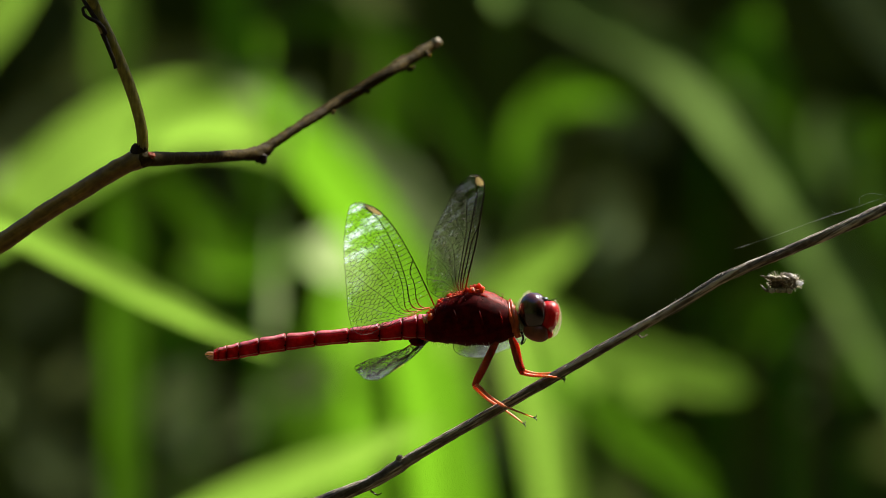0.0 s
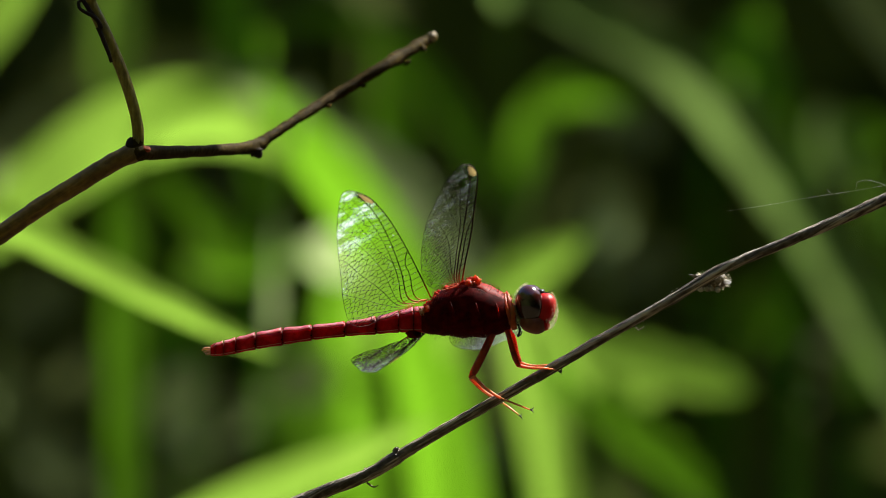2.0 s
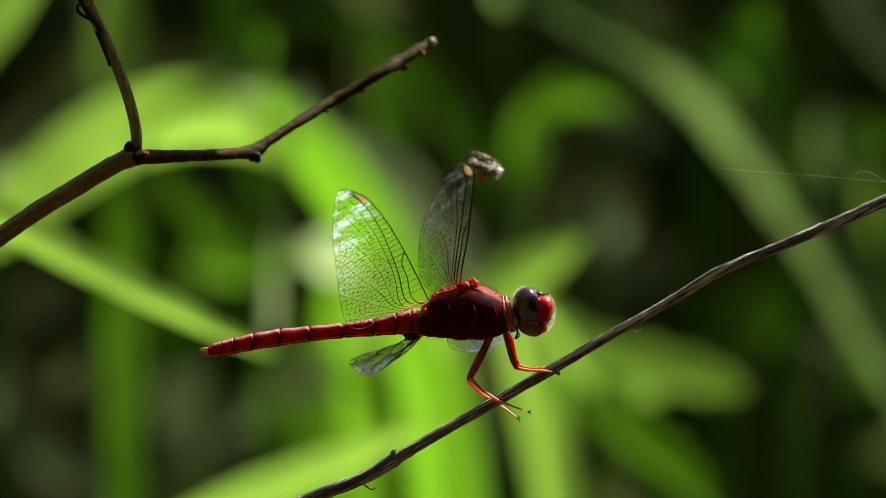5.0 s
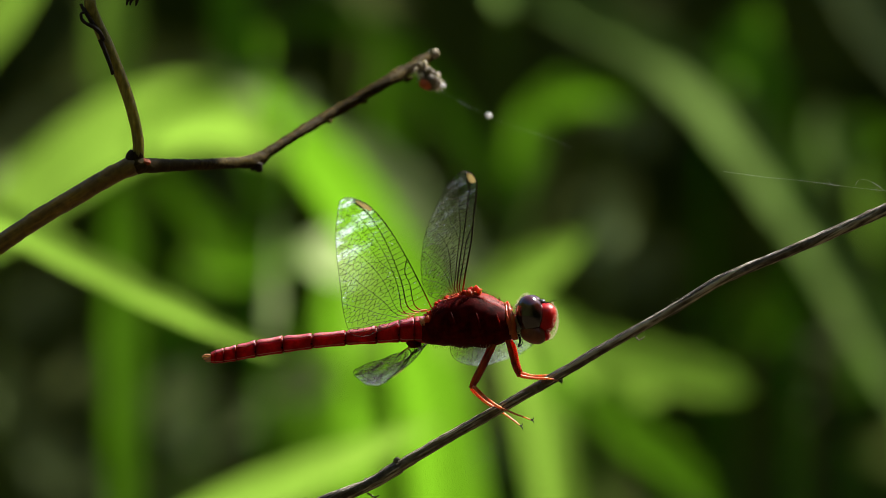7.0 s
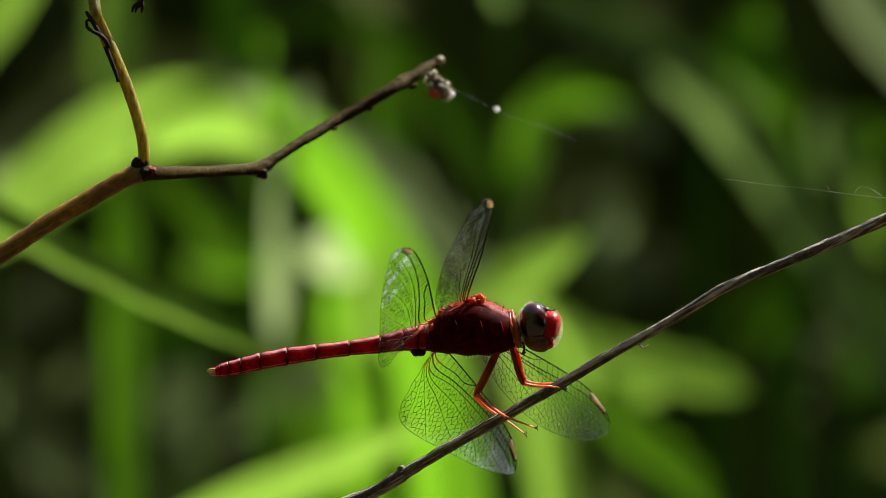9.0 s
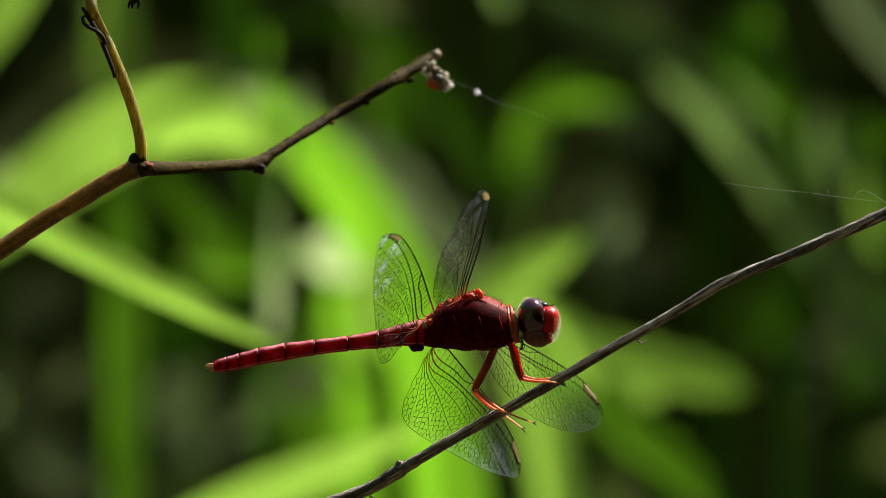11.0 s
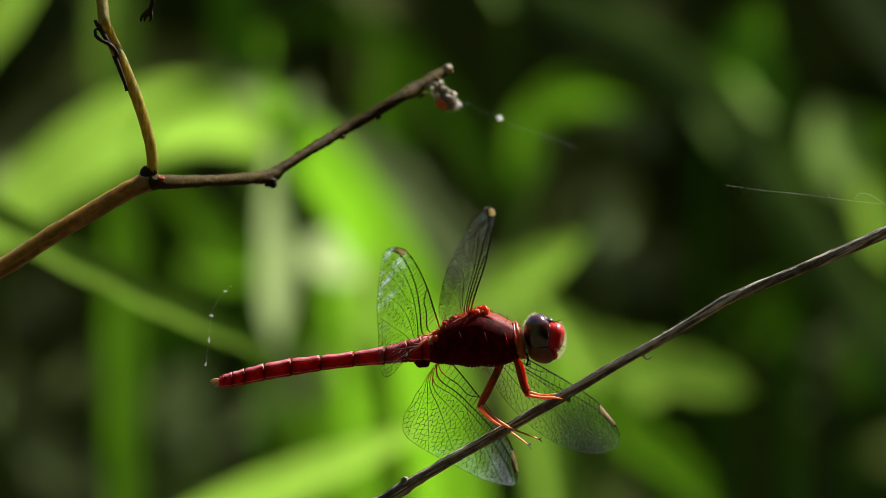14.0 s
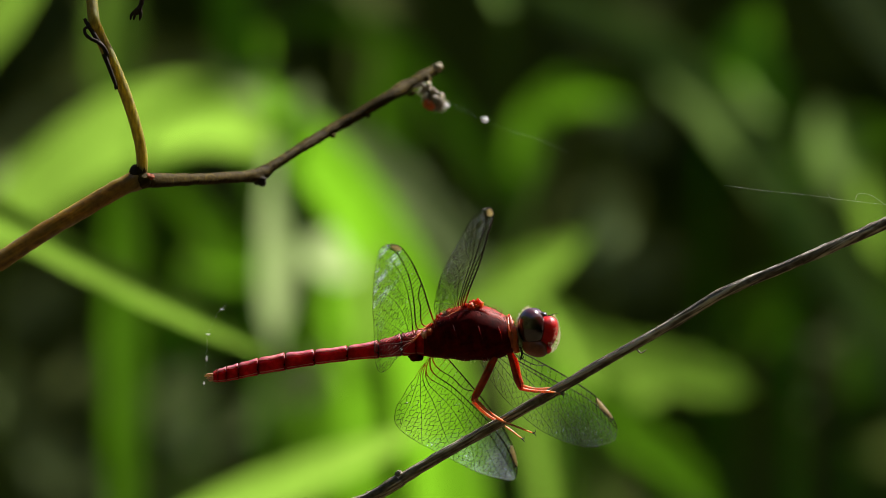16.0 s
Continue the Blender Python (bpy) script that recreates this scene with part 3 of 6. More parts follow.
SWAYING.append((turned(M_SAGE, FADED, 1250, [(15.9, 72, 6, 0.032), (36.8, 63, 9.7, 0.048), (54.7, 54.7, 12.7, 0.08), (70.5, 41.3, 14.2, 0.24), (86.9, 21.1, 13.8, 0.154), (99.6, 3.1, 13.2, 0.109), (110.8, -14.8, 13.8, 0.0992), (125.1, -37.2, 14.2, 0.0893), (132.5, -53.7, 6, 0.0794)]), (80.2, 1250, 28.6), (-0.62, 0, 0.78), [(0, 1), (4.2, 1), (6.5, 1), (8, 2), (8.5, 4), (9, 6), (11.3, 6), (12.5, 15), (13.2, 6), (14, 13), (16, 9)]))
turned(M_BLADE, LONG, 1350, [(-49.1, 59.5, 3.1, 0.02), (-35.0, 64.2, 6.3, 0.03), (-22.5, 61.9, 7.8, 0.05), (-10.0, 53.3, 7.8, 0.06), (0.9, 40.0, 7.5, 0.04), (10.3, 23.6, 6.6, 0.03), (16.6, 9.5, 1.3, 0.02)])
turned(M_BLADE, HERB, 1300, [(-77.1, 21.6, 1.5, 0.128), (-71.0, 14.7, 6.1, 0.128), (-63.3, 6.3, 8.4, 0.128), (-55.7, -1.4, 7.6, 0.128), (-49.5, -9.0, 1.2, 0.128)])
turned(M_BLADE, HERB, 1350, [(-70.9, -3.0, 1.6, 0.212), (-60.0, -4.5, 9.4, 0.212), (-47.5, -2.2, 9.4, 0.212), (-35.0, 0.2, 1.3, 0.212)])
turned(M_BLADE, HERB, 1450, [(-90.3, -32.4, 1.6, 0.025), (-80.5, -25.9, 11.4, 0.025), (-67.5, -21.0, 11.4, 0.025), (-54.4, -19.4, 1.3, 0.025)])
turned(M_DRY, PALE, 1500, [(-90.5, -53.1, 1.7, 0.085), (-85.5, -48.9, 11.6, 0.085), (-78.8, -43.1, 15.0, 0.085), (-73.0, -38.1, 8.3, 0.085), (-68.8, -34.8, 0.8, 0.085)])
turned(M_DRY, PALE, 1550, [(-73.6, -55.8, 1.7, 0.051), (-66.8, -52.4, 11.9, 0.051), (-60.1, -48.2, 11.9, 0.051), (-53.3, -43.9, 1.4, 0.051)])
turned(M_DRY, PALE, 1600, [(-137.4, -44.8, 3.5, 0.0638), (-128.7, -55.2, 12.1, 0.0638), (-120.1, -62.1, 13.8, 0.0638), (-111.4, -70.8, 10.4, 0.0638), (-106.2, -79.4, 1.4, 0.0638)])
turned(M_DRY, PALE, 1500, [(-137.0, -33.1, 1.7, 0.0425), (-130.4, -36.4, 10.0, 0.0425), (-122.1, -41.4, 10.0, 0.0425), (-115.4, -44.7, 1.3, 0.0425)])
turned(M_DRY, PALE, 1650, [(-103.0, -81.8, 1.8, 0.0425), (-88.9, -73.9, 10.6, 0.0425), (-71.2, -70.4, 10.6, 0.0425), (-57.1, -68.6, 1.4, 0.0425)])
turned(M_DRY, PALE, 1400, [(-50.1, -41.3, 1.6, 0.102), (-43.7, -38.1, 11.2, 0.102), (-35.8, -35.0, 11.2, 0.102), (-27.8, -31.8, 1.3, 0.102)])
turned(M_LIME, HERB, 1400, [(-32.6, -38.1, 1.6, 0.136), (-26.2, -28.6, 12.8, 0.136), (-19.8, -19.0, 12.8, 0.136), (-15.0, -9.4, 1.3, 0.136)])
turned(M_BLADE, HERB, 1250, [(-26.0, -68.7, 9.0, 0.17), (-24.5, -53.7, 10.5, 0.17), (-23.0, -38.7, 9.0, 0.17), (-21.5, -26.8, 1.2, 0.17)])
turned(M_DRY, PALE, 1300, [(2.4, -70.2, 9.2, 0.05), (7.0, -62.5, 10.7, 0.05), (10.1, -54.9, 7.6, 0.05), (13.2, -48.8, 0.8, 0.05)])
turned(M_LIME, HERB, 1100, [(39.9, -38.9, 1.4, 0.255), (45.5, -34.7, 8.4, 0.255), (52.5, -32.0, 8.4, 0.255), (58.1, -30.6, 1.1, 0.255)])
turned(M_BLADE, HERB, 1500, [(84.1, -26.4, 1.7, 0.02), (90.0, -22.3, 15.0, 0.02), (95.8, -17.3, 15.0, 0.02), (102.4, -12.3, 1.3, 0.02)])
turned(M_DRY, PALE, 1550, [(109.6, -42.2, 1.7, 0.012), (115.5, -36.3, 17.0, 0.012), (120.6, -30.4, 15.3, 0.012), (126.6, -25.3, 1.4, 0.012)])
turned(M_BLADE, HERB, 1350, [(113.5, -43.6, 1.6, 0.04), (116.6, -32.7, 10.9, 0.04), (119.7, -21.7, 12.5, 0.04), (123.6, -9.2, 1.3, 0.04)])
turned(M_DRY, PALE, 1500, [(90.8, 40.1, 1.7, 0.03), (94.1, 48.4, 7.5, 0.03), (93.3, 56.7, 7.5, 0.03), (89.1, 65.0, 0.8, 0.03)])
turned(M_DRY, PALE, 1450, [(46.6, 40.9, 1.6, 0.015), (52.3, 38.5, 9.8, 0.015), (58.0, 33.6, 9.8, 0.015), (62.9, 27.9, 0.8, 0.015)])
turned(M_DRY, PALE, 1400, [(42.5, -4.6, 1.6, 0.012), (44.1, 1.8, 12.8, 0.012), (45.7, 9.7, 12.8, 0.012), (44.1, 17.7, 1.3, 0.012)])

turned(M_LIME, HERB, 960, [(-18.7, -25.9, 1.0, 0.3), (-17.4, -19.4, 6.5, 0.3), (-16.1, -11.6, 7.8, 0.3), (-14.6, -3.8, 5.9, 0.3), (-13.5, 2.7, 0.8, 0.3)])
turned(M_BLADE, HERB, 1420, [(75.0, 42.0, 1.3, 0.14), (79.8, 48.4, 11.3, 0.164), (84.7, 55.7, 12.9, 0.164), (88.7, 62.9, 9.7, 0.14), (91.1, 71.0, 0.8, 0.14)])
turned(M_SHADE, DUSK, 1500, [(37.6, -6.5, 1.3, 0.008), (42.6, 0.2, 15.0, 0.008), (48.4, 8.5, 18.3, 0.008), (52.6, 16.8, 11.6, 0.008), (54.2, 23.4, 0.8, 0.008)])
turned(M_SHADE, DUSK, 1600, [(46.0, -13.7, 1.4, 0.008), (54.7, -9.3, 15.6, 0.008), (65.0, -5.0, 15.6, 0.008), (73.7, -1.6, 1.4, 0.008)])
turned(M_BLADE, HERB, 1600, [(108.3, 24.4, 1.4, 0.1), (116.9, 28.7, 13.8, 0.1), (127.3, 33.0, 15.6, 0.1), (137.7, 35.6, 5.2, 0.1), (141.2, 36.5, 0.9, 0.1)])
turned(M_SHADE, DUSK, 1500, [(-130.4, -26.4, 1.3, 0.008), (-123.7, -19.8, 15.0, 0.008), (-115.4, -13.1, 15.0, 0.008), (-108.8, -6.5, 1.3, 0.008)])
turned(M_SHADE, DUSK, 1600, [(-114.9, -55.2, 1.4, 0.008), (-109.7, -44.8, 13.8, 0.008), (-106.2, -34.4, 13.8, 0.008), (-104.5, -24.0, 1.4, 0.008)])
# pale leaf added in place of a bright glint's blurred disc
turned(M_DRY, HERB, 1150, [(-35.6, -1.0, 1.7, 0.8), (-32.0, -1.6, 10.0, 0.9), (-27.4, -2.7, 12.9, 0.9), (-23.1, -4.1, 10.0, 0.9), (-19.1, -5.3, 1.4, 0.8)])
SWAYING.append((turned(M_SAGE, PALE, 1480, [(99.1, 37.3, 1.3, 0.26), (95.0, 43.9, 12.4, 0.26), (91.2, 49.7, 14.8, 0.26), (87.1, 55.9, 12.4, 0.26), (82.6, 62.5, 1.3, 0.26)]), (91.2, 1480, 49.7), (-0.55, 0, 0.84), [(0, 14), (6.5, 20), (8, 10), (9, 12), (11.3, 7), (12, 4), (13, 3), (14, 0), (15, 1), (16, 0)]))
SWAYING.append((turned(M_SAGE, PALE, 1520, [(123.4, 16.1, 1.3, 0.24), (120.4, 22.8, 12.6, 0.24), (117.9, 29.5, 15.1, 0.24), (115.3, 36.2, 12.6, 0.24), (112.5, 42.9, 1.3, 0.24)]), (117.9, 1520, 29.5), (-0.38, 0, 0.93), [(0, 14), (6.5, 14), (8, 13), (9, 14), (11.3, 12), (12, 11), (13, 8), (14, 0), (15, 1), (16, 3)]))
SWAYING.append((turned(M_LIME, HERB, 1350, [(126.0, -4.5, 1.3, 0.2), (123.6, 1.7, 9.4, 0.2), (121.3, 8.8, 10.9, 0.2), (118.9, 15.8, 9.4, 0.2), (116.6, 22.0, 1.3, 0.2)]), (121.3, 1350, 8.8), (-0.33, 0, 0.94), [(0, 17), (9, 10), (12, 7), (14, 0), (16, 3)]))
# added out of view, only to cast shade on the forked branch
SHADING = turned(M_BLADE, "unseen broad grass blade added to shade the forked branch", 105, [(80, 180, 6, 0.5), (78, 194, 26, 0.5), (76, 215, 32, 0.5), (74, 238, 28, 0.5), (72, 258, 3, 0.5)])



def far_grass():
    """Shaded grass and herbs between the lit blades and the thicket."""
    rnd = random.Random(21)
    bm = bmesh.new()
    for _ in range(520):
        a, r = rnd.uniform(-math.pi, math.pi), rnd.uniform(2.35, 3.3)
        root = Vector((r * math.sin(a), r * math.cos(a), -0.05))
        way = Vector((rnd.uniform(-0.35, 0.35), rnd.uniform(-0.35, 0.35), 1)).normalized()
        side = way.cross(Vector((rnd.uniform(-1, 1), rnd.uniform(-1, 1), 0.1))).normalized()
        add_leaf(bm, root, way, side, rnd.uniform(0.5, 1.2), rnd.uniform(0.012, 0.03), rnd.uniform(0.2, 1.4), 7, 0.25)
    ob = part("far_grass", bm, M_SHADE)
    tagged(ob, "tall dark green grass before the thicket in shade", "grass", kind="stuff")


far_grass()


# ---- the dry twig ----
def dry_twig():
    at = (13.27, 0, -14.78)
    t = thing("dry_twig", at, "thin grey-brown dry twig rising slantwise under the dragonfly", "twig")
    bm = bmesh.new()
    tube(bm, [b4((-553.09, 900, -272.38), 2.2), b4((-201.13, 330, -128.48), 1.6), b4((-46.06, 20, -44.38), 1.0), b4((-30.15, 6, -36.79), 0.9), b4((-20.08, 1, -31.98), 0.82), b4((-13.79, 0, -29.37), 0.78), b4((-8.51, 0, -27.32), 0.76), b4((-5.21, 0, -25.41), 0.80), b4((-4.36, 0, -24.88), 0.70), b4((0.4, 0, -22.04), 0.64), b4((7, 0, -18.35), 0.62),
              b4((13.27, 0, -14.78), 0.62), b4((18.22, 0, -11.81), 0.60), b4((23.5, 0, -8.84), 0.58), b4((27.79, 0, -6.4), 0.60), b4((32.74, 0, -3.37), 0.64), b4((39.34, 0, -0.59), 0.60), b4((45.28, 0, 1.91), 0.66),
              b4((51.74, 0, 4.75), 0.72), b4((60.46, 0, 8.65), 0.75), b4((70.36, 0, 14.59), 0.6), b4((77.62, 0, 20.53), 0.2)], n=12, steps=10, rough=0.09, freq=0.9)
    part("stem", bm, M_TWIG, t, origin=at)
    for c, s in (((-5.02, 0, -24.68), (0.5, 0.5, 0.62)), ((-8.51, 0, -26.99), (0.55, 0.5, 0.55)), ((32.93, 0, -3.17), (0.75, 0.5, 0.4)), ((13.46, 0, -14.72), (0.5, 0.62, 0.55))):
        bm = blob(bmesh.new(), c, s, nu=12, nv=8, rough=0.5, freq=2)
        part("bud_scar", bm, M_TWIG, t, "small knot of the bark", origin=at)
    bm, rnd = bmesh.new(), random.Random(3)
    line = smooth_line([(-8.51, 0, -27.32), (-4.36, 0, -24.88), (7, 0, -18.35), (13.27, 0, -14.78), (23.5, 0, -8.84), (32.74, 0, -3.37), (45.28, 0, 1.91), (51.22, 0, 4.49)], 30)
    roots = []
    for q in line:
        for _ in range(2):
            side = rnd.choice((-1, 1, 1, 1))
            roots.append((Vector(q) + Vector((0.25 * side, rnd.uniform(-0.4, 0.3), -0.5 * side)), (rnd.uniform(-1, 1), rnd.uniform(-0.6, 0.3), -side * 0.8)))
    hairs(bm, rnd.sample(roots, 80), 0.22, 0.035, 4)
    part("fibres", bm, M_PALE_HAIR, t, "pale fibres and specks on the bark", origin=at, kind="stuff")
    for p in (((22.7, 0, -9.83), (23.23, 0, -10.36), (23.89, 0, -9.97)), ((13.6, 0, -14.98), (14.26, 0, -15.25), (14.19, 0, -14.85)), ((-8.51, 0, -28.18), (-7.66, 0, -28.71), (-7.13, 0, -28.45))):
        bm = tube(bmesh.new(), [(*p[0], 0.14), (*p[1], 0.10), (*p[2], 0.05)], n=5, steps=3)
        part("bark_curl", bm, M_TWIG, t, origin=at)
    return t


TWIG = dry_twig()


# ---- the forked branch ----
def forked_branch():
    at = (-35.24, 0, 10.3)
    t = thing("forked_branch", at, "dark brown forked branch with a bare side shoot", "branch")
    bm = bmesh.new()
    tube(bm, [b4((-562.16, 700, -288.64), 3.60), b4((-208.54, 220, -85.47), 2.16), b4((-87.32, 30, -20.33), 1.44), b4((-70.41, 12, -10.49), 1.30), b4((-61.17, 3, -5.03), 1.21), b4((-55.7, 0, -1.78), 1.15), b4((-51.74, 0, 0.59), 1.10), b4((-46.46, 0, 4.22), 1.08), b4((-41.18, 0, 7.46), 1.08), b4((-37.55, 0, 9.64), 1.10), b4((-35.71, 0, 10.36), 1.10), b4((-34.75, 1, 10.44), 0.72)], n=14, steps=8, rough=0.14, freq=1.1)
    part("lower_stem", bm, M_OLD, t, "warm olive-brown lower stem", origin=at)
    bm = bmesh.new()
    tube(bm, [b4((-36.17, 0, 10.16), 0.62), b4((-35.15, 1, 10.37), 0.86), b4((-33.66, 2, 10.52), 0.86), b4((-29.05, 14, 10.84), 0.69), b4((-23.98, 26, 11.31), 0.70), b4((-21.9, 30, 11.76), 0.86), b4((-20.03, 32, 13.01), 0.63), b4((-16.69, 36, 15.32), 0.63), b4((-13.32, 40, 17.44), 0.69), b4((-9.91, 42, 19.54), 0.69),
              b4((-6.48, 44, 21.72), 0.70), b4((-4.98, 47, 22.68), 0.88), b4((-3.88, 48, 23.32), 0.69), b4((-2.5, 50, 24.27), 0.76), b4((-1.11, 53, 25.1), 0.55), b4((-0.49, 54, 25.41), 0.44)], n=14, steps=8, rough=0.18, freq=1.1)
    part("stem", bm, M_BRANCH, t, origin=at)
    bm = blob(bmesh.new(), (-34.2, -0.15, 10.95), (0.62, 0.6, 0.36), Matrix.Rotation(radians(12), 3, "Y"), nu=16, nv=10, rough=0.35, freq=2.0)
    part("raw_patch", bm, M_SCAR, t, "reddish raw bark at the fork", origin=at)
    bm = bmesh.new()
    tube(bm, [b4((-35.64, 0, 10.23), 0.84), b4((-35.11, 0, 11.81), 0.72), b4((-35.24, 0, 14.26), 0.67), b4((-36.3, 0, 18.22), 0.67), b4((-37.75, 0, 21.98), 0.69), b4((-39.2, 0, 25.15), 0.72), b4((-40.52, 0, 27.79), 0.71), b4((-41.12, 0, 30.1), 0.69), b4((-42.06, 5, 38.54), 0.67), b4((-42.02, 20, 49.9), 0.50), b4((-40.4, 30, 58.55), 0.17)], n=12, steps=8, rough=0.06, freq=0.9)
    part("side_shoot", bm, M_SHOOT, t, "olive green side shoot", origin=at)
    bm = blob(bmesh.new(), (-35.15, 0, 10.45), (1.25, 1.16, 0.98), Matrix.Rotation(radians(-14), 3, "Y"), nu=20, nv=14, rough=0.18, freq=1.2)
    tube(bm, [b4((-35.5, 0, 10.6), 0.86), b4((-35.2, 0, 11.6), 0.80), b4((-35.14, 0, 12.3), 0.64)], n=14, steps=4, rough=0.08, freq=1.4)
    part("fork_knuckle", bm, M_BRANCH, t, "swollen brown joint of the fork", origin=at)
    bm = blob(bmesh.new(), (-35.9, -0.1, 11.25), (0.62, 0.8, 0.95), nu=12, nv=8, rough=0.5, freq=2)
    tube(bm, [b4((-36.17, 0, 10.89), 0.5), b4((-36.17, 0, 11.81), 0.3), b4((-35.9, 0, 12.34), 0.08)], n=6, steps=3)
    part("leaf_scar", bm, M_DARK, t, "blackened leaf scar in the fork", origin=at)
    bm = blob(bmesh.new(), (-21.74, 29, 10.87), (0.65, 0.6, 0.7), nu=12, nv=8, rough=0.7, freq=2)
    blob(bm, (-22.35, 29, 10.73), (0.3, 0.3, 0.35), nu=8, nv=6, rough=0.5)
    part("knot", bm, M_DARK, t, "dark withered knot", origin=at)
    bm = blob(bmesh.new(), (-0.76, 52, 25.43), (0.6, 0.6, 0.5), nu=12, nv=8, rough=0.5, freq=3)
    part("broken_tip", bm, M_TIP, t, "pale broken end of the branch", origin=at)
    for c, s in (((-3.87, 47, 22.06), (0.6, 0.35, 0.26)), ((-13.31, 39, 16.6), (0.35, 0.3, 0.25)), ((-9.08, 42, 19.13), (0.4, 0.3, 0.2)), ((-1.94, 49, 23.9), (0.4, 0.4, 0.5)), ((-5.8, 45, 22.7), (0.5, 0.4, 0.3))):
        bm = blob(bmesh.new(), c, s, Matrix.Rotation(radians(-32), 3, "Y"), nu=10, nv=6, rough=0.6, freq=2)
        part("bark_flake", bm, M_BRANCH, t, "flake of bark", origin=at)
    bm = bmesh.new()
    for pts in (((184, 52, -1), (174, 40, -1.2), (160, 34, -1.4), (150, 26, -1.4), (148, 16, -1.2), (156, 12, -1)),
                ((172, 38, -1), (158, 16, -1), (150, 4, -0.6), (147, -2, -0.5)), ((188, 62, -1), (180, 46, -1.3), (166, 36, -1.2)), ((182, 60, -1), (190, 78, -1), (200, 104, -1), (206, 122, -0.9))):
        tube(bm, [(0.066 * (x - 784), d, 0.066 * (441 - z), 0.30 - 0.032 * i) for i, (x, z, d) in enumerate(pts)], n=6, steps=4, rough=0.08, freq=3)
    part("tendril", bm, M_DARK, t, "withered black tendril", origin=at)
    bm = bmesh.new()
    tube(bm, [b4((-35.65, 4, 37.18), 0.3), b4((-35.35, 3, 33.17), 0.26), b4((-35.62, 3, 31.18), 0.30), b4((-36.01, 3, 30.25), 0.36), b4((-36.28, 3, 29.79), 0.1)], n=6, steps=4, rough=0.1, freq=3)
    tube(bm, [b4((-42.02, 20, 49.9), 0.3), b4((-38.93, 10, 44.07), 0.3), b4((-35.65, 4, 37.18), 0.3)], n=6, steps=4)
    for x in (228, 234, 244):
        tube(bm, [b4((-35.75, 3, 30.92), 0.2), (0.066 * (x - 784), 3, 0.066 * (441 + 12), 0.22), (0.066 * (x - 786), 3, 0.066 * (441 + 2), 0.07)], n=5, steps=3, rough=0.06, freq=4)
    part("withered_sprig", bm, M_DARK, t, "withered black hanging sprig", origin=at)
    return t


BRANCH = forked_branch()


# ---- the dragonfly ----
HIND = [(0, 0), (4, 0.2), (12.5, 0.5), (20, 0.5), (26, 0.0), (29, -0.9), (30.3, -1.8), (30.5, -2.5), (29.2, -3.3), (24.5, -5.2), (18, -6.9), (10, -8.9), (5, -9.5), (2.4, -8.2), (0.8, -5.5), (0.2, -2.7), (0, -1)]
FORE = [(0, 0), (8, 0.3), (16.5, 0.5), (26, 0.4), (30, -0.4), (32, -1.6), (32.5, -2.8), (31.2, -4.4), (26, -6.6), (18, -7.5), (10, -6.7), (5, -5.1), (2, -3.4), (0.5, -2), (0, -1)]


def wave(x, y, length):
    """The corrugation of the wing: its height over the flat plan."""
    return 0.07 * math.sin(y * 2.6 + 0.6) * max(0.0, 1 - x / length * 0.7) + 0.06 * math.sin(y * 0.9 + x * 0.35) - 0.018 * (y + 3) ** 2


